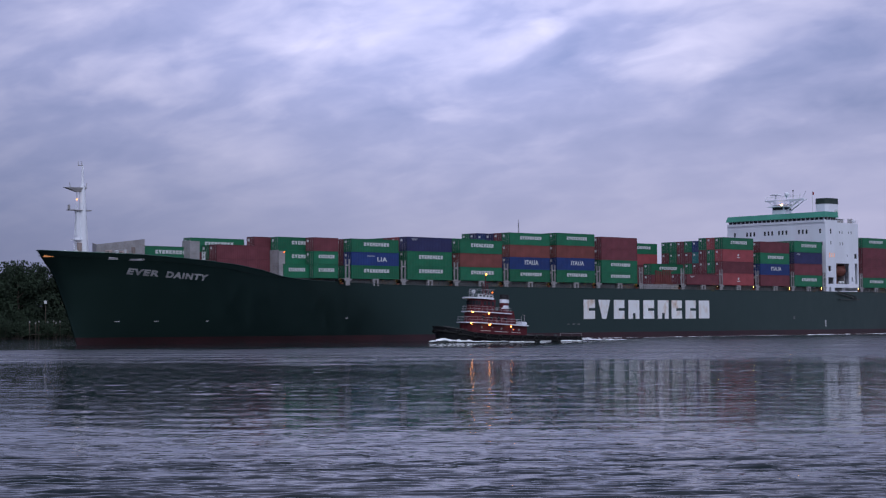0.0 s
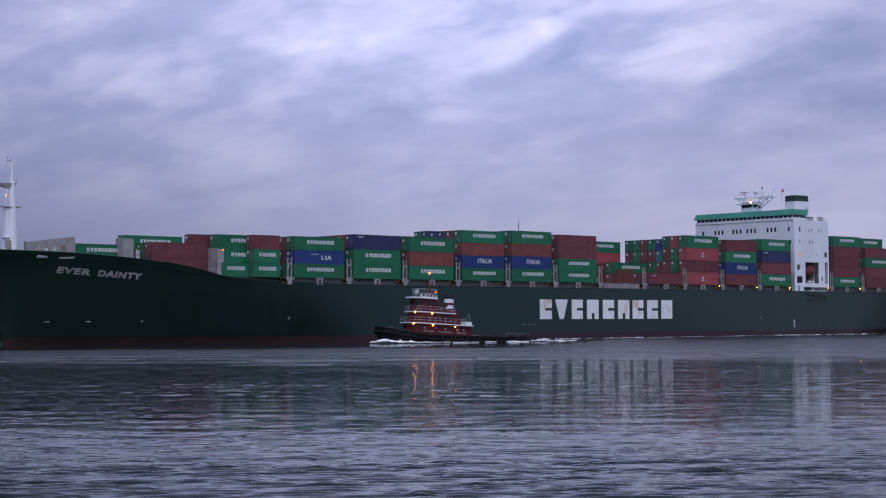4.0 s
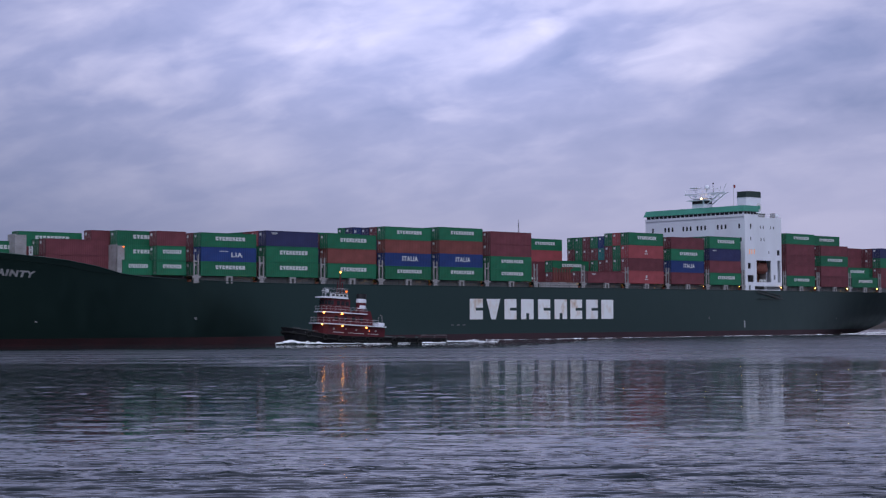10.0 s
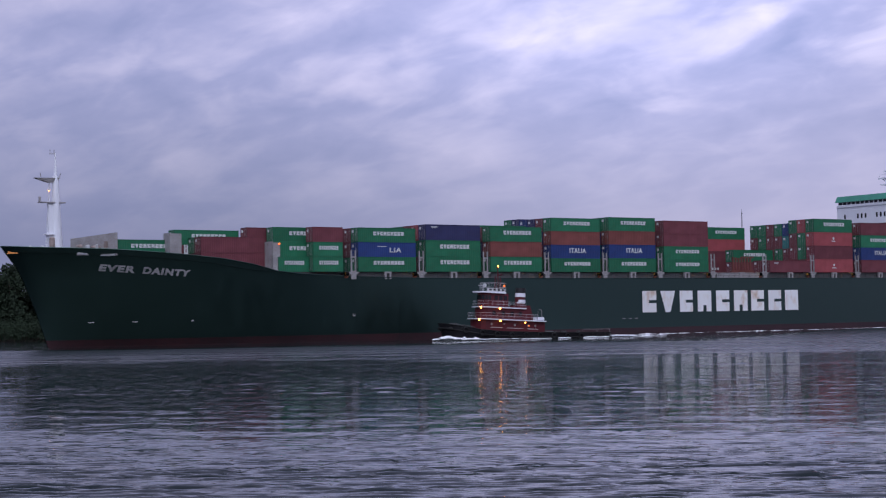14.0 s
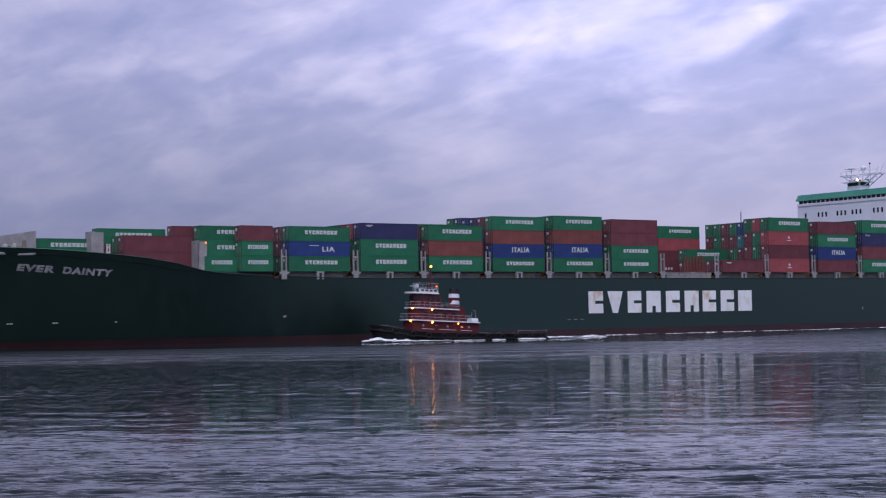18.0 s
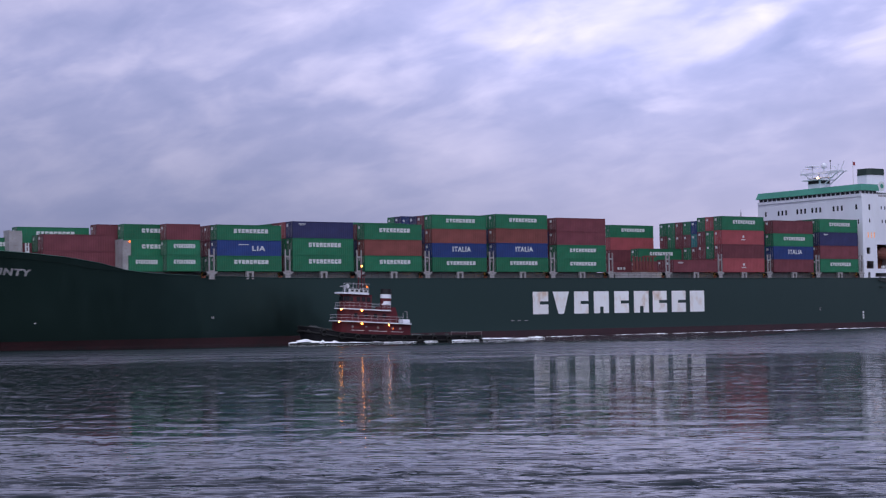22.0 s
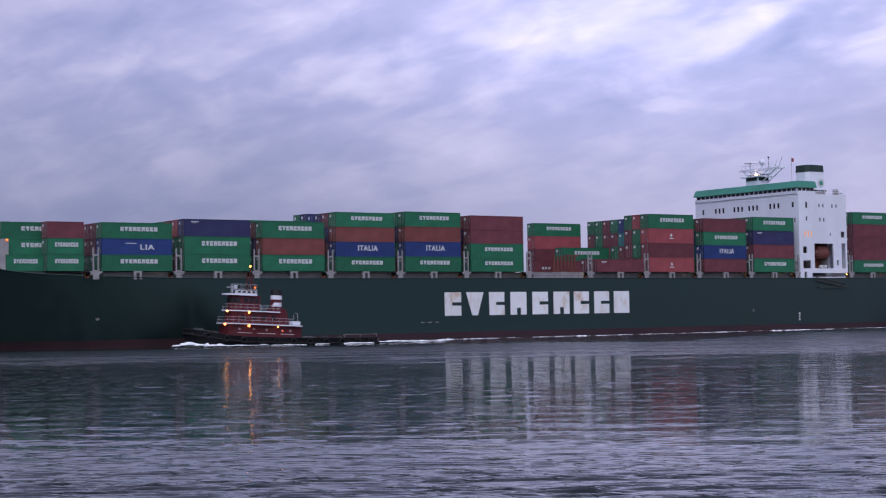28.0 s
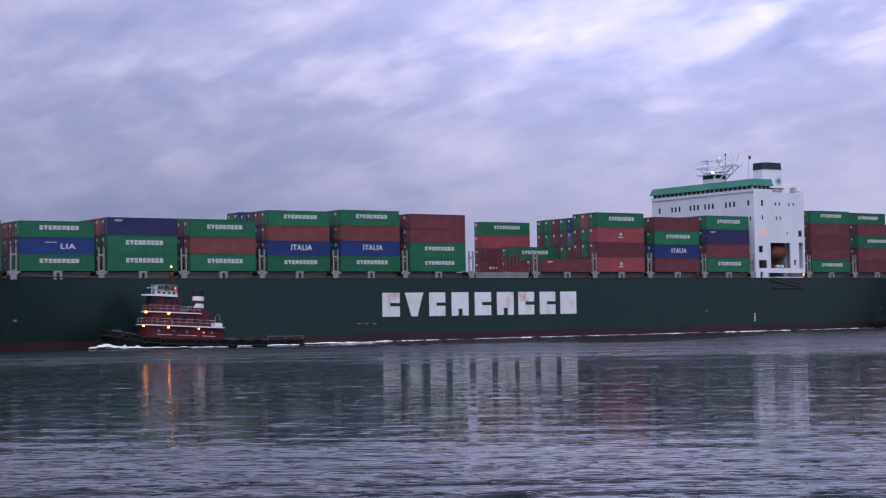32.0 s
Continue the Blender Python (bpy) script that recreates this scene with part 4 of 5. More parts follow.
def bridge_house():
    house = part("bridge_house", boxes((93.5, 107.9, 3.0, 31.7, 18.9, 28.9), (93.5, 97.3, 3.0, 31.7, 11.1, 18.9), (104.4, 105.9, 3.0, 31.7, 11.1, 18.9), (93.5, 107.9, 7.0, 31.7, 11.1, 18.9)), WHITE, ship, "tall white bridge house")
    holes = [(97.8, 103.8, 13.2, 18.6), (106.4, 107.7, 13.2, 18.7), (94.3, 95.6, 16.5, 17.9), (94.2, 96.7, 13.2, 14.9), (104.8, 105.5, 13.9, 15.0), (97.0, 107.5, 11.35, 12.2), (94.6, 95.4, 11.2, 12.4)]
    panes = [(95.3, 95.9, 26.3, 27.6), (99.4, 99.8, 26.5, 27.2), (100.6, 101.0, 26.5, 27.2), (103.5, 103.9, 26.5, 27.2), (104.8, 105.2, 26.5, 27.2), (95.4, 95.8, 23.5, 24.4), (99.6, 100.0, 23.4, 24.2), (100.8, 101.2, 23.4, 24.2),
             (102.8, 103.1, 20.3, 21.0), (106.3, 107.4, 20.0, 21.3), (94.8, 95.2, 20.1, 21.3), (95.8, 96.2, 20.1, 21.3), (96.8, 97.2, 20.1, 21.3)]
    part("side_wall", holed_wall(93.2, 108.2, 11.1, 29.2, holes + panes, 0.3, lambda u, w, z: (u, 0.2 + w, z)), WHITE, house, "white side wall with square openings")
    for k, (a, b, c, d) in enumerate(panes):
        part("window", boxes((a, b, 0.27, 0.31, c, d)), LIT if k >= 10 else GLASS, house)
    front_panes = [(y, y + 0.6, 26.45, 27.6) for y in (29.2, 25.1, 23.9, 22.7, 19.2, 18.0, 16.8, 14.6, 13.4, 12.2, 8.2, 7.0, 5.8, 1.6)]
    front_panes += [(1.2, 1.6, 23.2, 24.2)]
    part("front_wall", holed_wall(0.5, 32.0, 11.1, 29.2, front_panes, 0.3, lambda u, w, z: (93.2 + w, u, z)), WHITE, house, "white front wall with small windows")
    for a, b, c, d in front_panes:
        part("window", boxes((93.27, 93.31, a, b, c, d)), GLASS, house)
    part("back_wall", boxes((107.9, 108.2, 0.5, 32.0, 11.1, 29.2)), WHITE, house)
    part("roof_deck", boxes((93.2, 108.2, 0.2, 32.0, 29.2, 29.35)), WHITE, house)
    wheel = part("wheelhouse", boxes((93.0, 98.7, 0.3, 31.9, 29.35, 29.95), (93.3, 98.5, 0.6, 31.6, 29.95, 30.65)), WHITE, ship, "white wheelhouse with a band of dark windows")
    y = 1.0
    while y < 31:
        part("pane", boxes((93.24, 93.32, y, y + 1.05, 30.0, 30.6)), GLASS, wheel)
        y += 1.4
    for s in (93.6, 94.9, 96.2, 97.4):
        part("pane", boxes((s, s + 0.95, 0.54, 0.62, 30.0, 30.6)), GLASS, wheel)
    bm = bmesh.new()
    lo = [bm.verts.new(p) for p in ((92.7, 0.0, 30.65), (98.9, 0.0, 30.65), (98.9, 32.2, 30.65), (92.7, 32.2, 30.65))]
    hi = [bm.verts.new(p) for p in ((93.3, 0.3, 32.1), (98.7, 0.3, 32.1), (98.7, 31.9, 32.1), (93.3, 31.9, 32.1))]
    for k in range(4):
        bm.faces.new((lo[k], lo[(k + 1) % 4], hi[(k + 1) % 4], hi[k]))
    bm.faces.new(lo[::-1])
    bm.faces.new(hi)
    part("roof", bm, ROOF_GREEN, wheel, "green sloping roof band")
    # boat in its recess, gangway, rails and roof clutter
    bm = bmesh.new()
    ball(bm, (101.9, 2.0, 16.6), 1.5, 1.7, 0.8, 0.95, 16, 8)
    box(bm, 100.0, 103.6, 1.1, 2.8, 16.4, 18.1, 0.3)
    part("lifeboat", bm, BOAT, house, "orange enclosed lifeboat in its recess")
    part("boat_gear", boxes((98.2, 98.4, 1.5, 6.8, 13.2, 18.7), (103.3, 103.5, 1.5, 6.8, 13.2, 18.7), (97.8, 103.8, 0.9, 6.9, 13.0, 13.2)), STEEL, house)
    part("life_raft", boxes((100.2, 101.0, 0.7, 1.4, 13.22, 13.9, 0.15), (101.5, 102.3, 0.7, 1.4, 13.22, 13.9, 0.15)), MARK, house, "white raft canisters")
    part("recess_lining", boxes((97.3, 104.4, 3.5, 3.6, 13.0, 18.9)), RUSTY, house)
    g = part("gangway", rods(0.07, ((97.6, -0.25, 10.6), (107.2, -0.25, 9.0)), ((97.6, -0.25, 11.3), (107.2, -0.25, 9.8)), ((97.6, -0.9, 10.6), (107.2, -0.9, 9.0)), *[((97.8 + k * 0.95, -0.25, 10.6 - k * 0.16), (97.8 + k * 0.95, -0.25, 11.3 - k * 0.16)) for k in range(10)]), DARK, ship, "stowed dark gangway along the side")
    part("steps", boxes((98.0, 107.2, -0.9, -0.2, 9.0, 9.12)), DARK, g)
    bm = rods(0.035, ((98.9, 0.3, 29.9), (108.1, 0.3, 29.9)), ((98.9, 0.3, 30.3), (108.1, 0.3, 30.3)), *[((99 + k * 1.3, 0.3, 29.3), (99 + k * 1.3, 0.3, 30.3)) for k in range(8)], n=4)
    part("roof_rail", bm, WHITE, house)
    part("roof_box", boxes((99.6, 102.8, 1.2, 3.4, 29.35, 30.1)), STEEL, house, "grey vent housing on the roof")
    part("roof_box", boxes((100.2, 103.6, 1.6, 3.8, 30.1, 30.5)), DARK, house, "dark louvred vent cap")
    part("roof_box", boxes((105.6, 106.5, 0.8, 1.7, 29.35, 30.6)), STEEL, house)
    bm = bmesh.new()
    ball(bm, (107.4, 0.9, 30.0), 0.5, 1, 1, 1, 10, 6)
    part("dome", bm, WHITE, house)
    # funnel
    outline = [(102.4, 6.6), (103.2, 5.8), (107.4, 5.8), (108.2, 6.6), (108.2, 9.2), (107.4, 10.0), (103.2, 10.0), (102.4, 9.2)]
    fun = part("funnel", prism(bmesh.new(), outline, 29.3, 34.9), WHITE, ship, "white funnel with a black top")
    part("funnel_top", prism(bmesh.new(), [(105.3 + (x - 105.3) * 1.03, 7.9 + (y - 7.9) * 1.03) for x, y in outline], 34.9, 36.4, 0.97, (105.3, 7.9)), FUNNEL, fun, "black funnel band")
    bm = bmesh.new()
    rod(bm, (106.5, 5.72, 32.4), (106.5, 5.79, 32.4), 1.1, 16)
    part("emblem", bm, MARK, fun, "round pale emblem")
    bm = bmesh.new()
    rod(bm, (106.5, 5.66, 32.4), (106.5, 5.71, 32.4), 0.55, 12)
    part("emblem_centre", bm, ROOF_GREEN, fun)
    # radar mast
    mast = part("radar_mast", boxes((98.0, 101.4, 16.6, 20.4, 32.1, 34.4), (97.2, 102.2, 15.4, 21.6, 34.4, 34.6)), WHITE, ship, "white lattice radar mast over the wheelhouse")
    part("mast_window", boxes((97.9, 97.98, 17.0, 20.2, 33.6, 34.3), (98.2, 101.2, 16.5, 16.58, 33.6, 34.3)), BLACK, mast)
    struts = []
    for x in (99.4, 101.4):
        struts += [((x, 12.4, 36.1), (x, 16.7, 33.4)), ((x, 22.6, 36.1), (x, 20.3, 34.5)), ((x, 17.0, 34.5), (x, 17.0, 36.1)), ((x, 20.0, 34.5), (x, 20.0, 36.1)), ((x, 14.5, 36.1), (x, 17.0, 34.6)), ((x, 14.5, 36.1), (x, 14.2, 35.0))]
    for a, b in struts:
        part("strut", rods(0.16, (a, b), n=6), WHITE, mast, "white raking mast strut")
    part("yard", boxes((99.2, 99.6, 11.0, 23.8, 36.05, 36.4), (101.2, 101.5, 11.4, 23.4, 36.05, 36.35), *[(99.6, 101.2, y, y + 0.25, 36.1, 36.3) for y in (11.8, 14.4, 17.0, 19.6, 22.6)]), WHITE, mast, "white double mast yard")
    part("yard_rail", rods(0.05, ((99.3, 13.0, 37.3), (99.3, 23.0, 37.3)), *[((99.3, 13.0 + 1.25 * k, 36.4), (99.3, 13.0 + 1.25 * k, 37.3)) for k in range(9)], n=4), WHITE, mast)
    part("platform", boxes((98.4, 101.6, 15.6, 21.2, 35.0, 35.16)), WHITE, mast)
    part("platform_rail", rods(0.06, ((98.5, 15.7, 35.9), (98.5, 21.1, 35.9)), ((98.5, 15.7, 35.9), (101.5, 15.7, 35.9)), *[((98.5, 15.7 + 1.35 * k, 35.1), (98.5, 15.7 + 1.35 * k, 35.9)) for k in range(5)], n=4), WHITE, mast)
    bm = rods(0.12, ((99.4, 16.6, 36.4), (99.4, 16.6, 37.2)), n=6)
    ball(bm, (99.4, 16.6, 37.75), 0.72, 1, 1, 0.95, 12, 8)
    part("radome", bm, WHITE, mast, "white round radome")
    bm = rods(0.1, ((99.4, 20.2, 36.4), (99.4, 20.2, 37.7)), n=6)
    box(bm, 98.4, 100.4, 18.9, 21.5, 37.7, 37.95, 0.05)
    part("scanner", bm, WHITE, mast, "white radar scanner bar")
    bm = rods(0.05, ((99.4, 14.6, 36.4), (99.4, 14.6, 38.6)), n=5)
    ball(bm, (99.4, 14.6, 38.7), 0.22)
    part("signal_lamp", bm, BLACK, mast, "small black signal lamp on a staff")
    for a, b in (((99.4, 11.6, 36.3), (99.4, 10.4, 38.5)), ((99.4, 12.6, 36.3), (99.4, 12.2, 37.8)), ((99.4, 23.4, 36.3), (99.4, 23.8, 37.4))):
        part("aerial", rods(0.07, (a, b), n=5), WHITE, mast)
    part("flag_staff", rods(0.05, ((102.0, 10.2, 30.6), (102.0, 10.2, 38.4)), n=5), RAIL, mast)
    bm = bmesh.new()
    ball(bm, (98.6, 17.8, 35.0), 0.3)
    part("lamp", bm, WARM, mast, "lit warm white mast lamp")
    part("flag", boxes((102.05, 102.8, 10.18, 10.22, 37.4, 38.2)), RED, mast, "small red flag")


bridge_house()


def foremast():
    m = part("foremast", bmesh.new(), WHITE, ship, "white tapered foremast on the forecastle")
    bm = bmesh.new()
    rod(bm, (-115.8, 16.1, 15.4), (-116.0, 16.1, 28.5), 1.05, 14, 0.5)
    rod(bm, (-116.0, 16.1, 28.5), (-116.0, 16.1, 32.2), 0.26, 8, 0.14)
    bm.to_mesh(m.data)
    bm.free()
    part("ladder", rods(0.06, ((-117.75, 15.9, 15.6), (-117.0, 15.9, 28)), ((-117.75, 16.35, 15.6), (-117.0, 16.35, 28)), *[((-117.75 + 0.75 * k / 24, 15.9, 15.8 + k * 0.5), (-117.75 + 0.75 * k / 24, 16.35, 15.8 + k * 0.5)) for k in range(24)]), WHITE, m)
    part("ladder_trunk", boxes((-117.35, -116.3, 15.8, 16.4, 15.5, 24.05)), WHITE, m)
    part("crosstree", boxes((-118.9, -114.4, 15.5, 16.8, 24.1, 24.25)), STEEL, m, "grey mast platform")
    part("lamp_box", boxes((-118.95, -118.65, 15.8, 16.3, 24.25, 25.1, 0.05)), STEEL, m)
    part("hooded_vent", boxes((-117.3, -116.5, 15.2, 15.9, 15.6, 18.5, 0.12)), VENT, m, "rust-streaked hooded vent at the mast foot")
    part("lower_platform", boxes((-117.9, -116.3, 15.4, 16.9, 18.9, 19.08)), WHITE, m)
    bm = bmesh.new()
    vs = [bm.verts.new(p) for p in ((-119.8, 15.6, 28.1), (-115.3, 15.6, 28.2), (-115.3, 16.6, 28.2), (-119.8, 16.6, 28.1), (-117.4, 15.8, 27.4), (-116.0, 15.8, 27.4), (-116.0, 16.4, 27.4), (-117.4, 16.4, 27.4))]
    for f in ((0, 1, 2, 3), (0, 4, 5, 1), (1, 5, 6, 2), (2, 6, 7, 3), (3, 7, 4, 0), (4, 7, 6, 5)):
        bm.faces.new([vs[i] for i in f])
    bmesh.ops.recalc_face_normals(bm, faces=bm.faces)
    part("top_platform", bm, STEEL, m)
    part("stanchion", rods(0.06, ((-115.3, 16.1, 28.2), (-115.1, 16.1, 29.0))), STEEL, m)
    part("stanchion", rods(0.06, ((-118.5, 16.1, 28.2), (-118.7, 16.1, 29.0))), STEEL, m)
    part("aerial", rods(0.06, ((-116.9, 16.1, 32.0), (-116.9, 16.1, 32.8)), ((-116.2, 16.1, 32.0), (-116.2, 16.1, 32.8)), ((-117.0, 16.1, 32.1), (-116.1, 16.1, 32.1))), STEEL, m)
    bm = bmesh.new()
    ball(bm, (-117.3, 15.8, 26.05), 0.14)
    part("lamp", bm, MAST_LAMP, m, "lit orange masthead lamp")
    m.matrix_basis = pose(1.1, 2.2, 15.4) @ Matrix.Diagonal((1, 1, 1.04, 1)) @ pose(0, 0, -15.4)


foremast()
# breakwaters, guide plates and forecastle gear
bm = bmesh.new()
vs = [bm.verts.new(p) for p in ((-113.2, 16.1, 15.2), (-113.2, 16.1, 18.3), (-108.9, 7.2, 15.2), (-108.9, 7.2, 19.0), (-112.9, 16.1, 15.2), (-112.9, 16.1, 18.3), (-108.6, 7.2, 15.2), (-108.6, 7.2, 19.0), (-108.9, 25.0, 15.2), (-108.9, 25.0, 19.0), (-108.6, 25.0, 15.2), (-108.6, 25.0, 19.0))]
for f in ((0, 1, 3, 2), (4, 6, 7, 5), (1, 5, 7, 3), (2, 3, 7, 6), (0, 8, 9, 1), (4, 5, 11, 10), (1, 9, 11, 5), (8, 10, 11, 9)):
    bm.faces.new([vs[i] for i in f])
bmesh.ops.recalc_face_normals(bm, faces=bm.faces)
part("breakwater", bm, STEEL, ship, "pale grey sloping breakwater")
part("guide_plate", boxes((-99.7, -99.5, 6.0, 8.6, 14.6, 19.0), (-99.5, -97.6, 6.0, 6.2, 14.6, 18.9)), STEEL, ship, "pale grey steel guide plate")
part("ladder_box", boxes((-97.2, -96.6, 5.6, 5.9, 14.6, 15.7), (-97.2, -97.05, 5.6, 5.9, 15.7, 17.0), (-96.75, -96.6, 5.6, 5.9, 15.7, 17.0), (-97.05, -96.75, 5.65, 5.85, 16.3, 16.5)), MARK, ship, "white ladder head beside the guide plate")
part("guide_plate", boxes((-82.3, -80.7, 2.4, 2.6, 12.0, 17.4), (-82.3, -82.1, 2.4, 5.5, 12.0, 17.6)), STEEL, ship, "pale grey steel guide plate")
bm = bmesh.new()
ball(bm, (-81.0, 2.2, 17.2), 0.16)
part("amber_lamp", bm, AMBER, ship, "small amber lamp on the guide plate")
part("windlass", boxes((-112.0, -110.6, 9.2, 10.6, 15.3, 16.9, 0.2), (-114.0, -113.2, 10.4, 12.0, 15.6, 17.1, 0.2), (-110.2, -109.7, 8.7, 9.1, 15.3, 17.6)), VENT, ship, "rust-streaked mooring winch")
part("bollard", boxes((-121.5, -121.0, 13.0, 13.4, 15.6, 16.9, 0.1), (-119.8, -119.3, 12.0, 12.4, 15.6, 16.9, 0.1)), MARK, ship)
part("winch_drum", boxes((-113.0, -112.4, 9.6, 10.4, 15.2, 17.0, 0.15)), RAIL, ship, "pale winch drum")
part("winch_drum", boxes((-111.6, -111.2, 9.0, 9.4, 15.2, 17.1, 0.1)), RAIL, ship, "pale winch drum")
# open racks in the half-empty bay
bm = bmesh.new()
for k in range(7):
    box(bm, 27.0 + k * 0.85, 27.3 + k * 0.85, 1.9, 2.2, 12.3, 15.6 - 0.12 * (k % 3))
box(bm, 26.6, 33.2, 1.9, 2.3, 12.3, 12.8)
box(bm, 30.0, 33.2, 1.9, 2.3, 15.4, 15.7)
part("open_rack", bm, BROWN, ship, "brown open steel rack")
part("rack_figures", boxes((37.9, 38.4, 19.33, 19.42, 13.5, 14.0), (38.7, 39.1, 19.33, 19.42, 13.5, 14.0), (39.5, 40.0, 19.33, 19.42, 13.5, 14.0)), MARK, ship, "white marking bars")
part("walkway_beam", boxes((20.6, 33.4, 0.1, 0.5, 11.2, 12.25)), STEEL, ship, "pale grey walkway beam")

# ---- the tug ----
tug = thing("tugboat", "harbour tug with maroon house, white deck edges and lit lamps", "tugboat")
TMID = 3.5
TUG_B = [(-9.7, 0.3), (-9.3, 1.4), (-8.5, 2.4), (-7, 3.4), (-4, 4.4), (0, 4.7), (12, 4.7), (18, 4.4), (21.5, 3.6), (22.9, 2.6)]
TUG_TOP = [(-9.7, 2.35), (-8, 2.1), (-4, 1.55), (0, 1.35), (5, 1.45), (12, 1.6), (18, 1.85), (22.9, 2.1)]


def tug_hull():
    cols = [-9.7, -9.5, -9.2, -8.5, -7.5, -6, -4, -2, 0, 3, 6, 9, 12, 15, 18, 20, 21.5, 22.4, 22.9]
    bm = bmesh.new()
    ends = []
    for side in (-1, 1):
        grid = []
        for s in cols:
            top, b = curve_at(TUG_TOP, s), curve_at(TUG_B, s)
            col = []
            for k, f in enumerate((0.0, 0.25, 0.5, 0.8, 1.0)):
                z = -1.0 + (top + 1.0) * f
                col.append(bm.verts.new((s + (1 - f) * (1.2 if s < -8.4 else 0) - (0.6 * (1 - f) if s > 21 else 0), TMID + side * b * (0.72 + 0.28 * f ** 0.6), z)))
            grid.append(col)
        for a, b in zip(grid, grid[1:]):
            for k in range(4):
                bm.faces.new((a[k], b[k], b[k + 1], a[k + 1]))
        ends.append(grid)
    for g in (0, -1):
        for k in range(4):
            bm.faces.new((ends[0][g][k], ends[1][g][k], ends[1][g][k + 1], ends[0][g][k + 1]))
    bmesh.ops.recalc_face_normals(bm, faces=bm.faces)
    for f in bm.faces:
        f.smooth = True
    hull = part("hull", bm, TUG_HULL, tug, "black tug hull with raised bow")
    bm = bmesh.new()
    rows = [(bm.verts.new((s, TMID - curve_at(TUG_B, s) + 0.15, curve_at(TUG_TOP, s) - 0.7)), bm.verts.new((s, TMID + curve_at(TUG_B, s) - 0.15, curve_at(TUG_TOP, s) - 0.7))) for s in cols[1:]]
    for a, b in zip(rows, rows[1:]):
        bm.faces.new((a[0], b[0], b[1], a[1]))
    part("deck", bm, DARK, tug)
    for side in (-1, 1):
        bm = tube([(a, TMID + side * curve_at(TUG_B, a), curve_at(TUG_TOP, a) + 0.02) for a in cols], 0.09, 6)
        part("bulwark_rail", bm, RUBBER, hull)
        part("rubbing_strake", tube([(a, TMID + side * (curve_at(TUG_B, a) + 0.06), curve_at(TUG_TOP, a) - 0.75) for a in cols], 0.16, 6), RUBBER, hull)
    # tyres along the side and the bow fender
    me = None
    for k in range(11):
        s = -6.5 + k * 2.75
        z, y = curve_at(TUG_TOP, s) - 0.55, TMID - curve_at(TUG_B, s) - 0.14
        if me is None:
            bm = bmesh.new()
            n, q = 12, 6
            ring = [[bm.verts.new(((0.42 + 0.15 * math.cos(b * math.tau / q)) * math.cos(a * math.tau / n), 0.15 * math.sin(b * math.tau / q), (0.42 + 0.15 * math.cos(b * math.tau / q)) * math.sin(a * math.tau / n))) for b in range(q)] for a in range(n)]
            for a in range(n):
                for b in range(q):
                    bm.faces.new((ring[a][b], ring[(a + 1) % n][b], ring[(a + 1) % n][(b + 1) % q], ring[a][(b + 1) % q]))
            ob = part("tyre_fender", bm, RUBBER, tug, "black tyre hung as a fender")
            me = ob.data
            ob.matrix_basis = pose(s, y, z)
        else:
            share("tyre_fender", me, tug, pose(s, y, z))
    bm = bmesh.new()
    for k in range(6):
        ball(bm, (-9.3 + abs(k - 2.5) * 0.35, TMID - 1.9 + k * 0.76, 1.5), 0.5, 1, 1, 0.8, 8, 5)
    part("bow_fender", bm, RUBBER, tug, "heavy rope and rubber bow pudding")


tug_hull()


def rounded(x0, x1, hw, nose):
    """An outline with a rounded fore end."""
    pts = [(x1, TMID - hw), (x1, TMID + hw), (x0 + nose, TMID + hw)]
    for k in range(1, 8):
        a = math.pi / 2 * (1 - k / 4)
        pts.append((x0 + nose - nose * math.cos(a), TMID + hw * math.sin(a)))
    pts.append((x0 + nose, TMID - hw))
    return pts[::-1]


def railing(outline, z, h, name="railing", step=1.1):
    bm = bmesh.new()
    for a, b in zip(outline, outline[1:] + outline[:1]):
        d = math.dist(a, b)
        n = max(1, round(d / step))
        for zz in (z + h * 0.5, z + h):
            rod(bm, (*a, zz), (*b, zz), 0.022, 4)
        for k in range(n + 1):
            x, y = a[0] + (b[0] - a[0]) * k / n, a[1] + (b[1] - a[1]) * k / n
            rod(bm, (x, y, z), (x, y, z + h), 0.022, 4)
    return part(name, bm, RAIL, tug, "grey pipe railing")


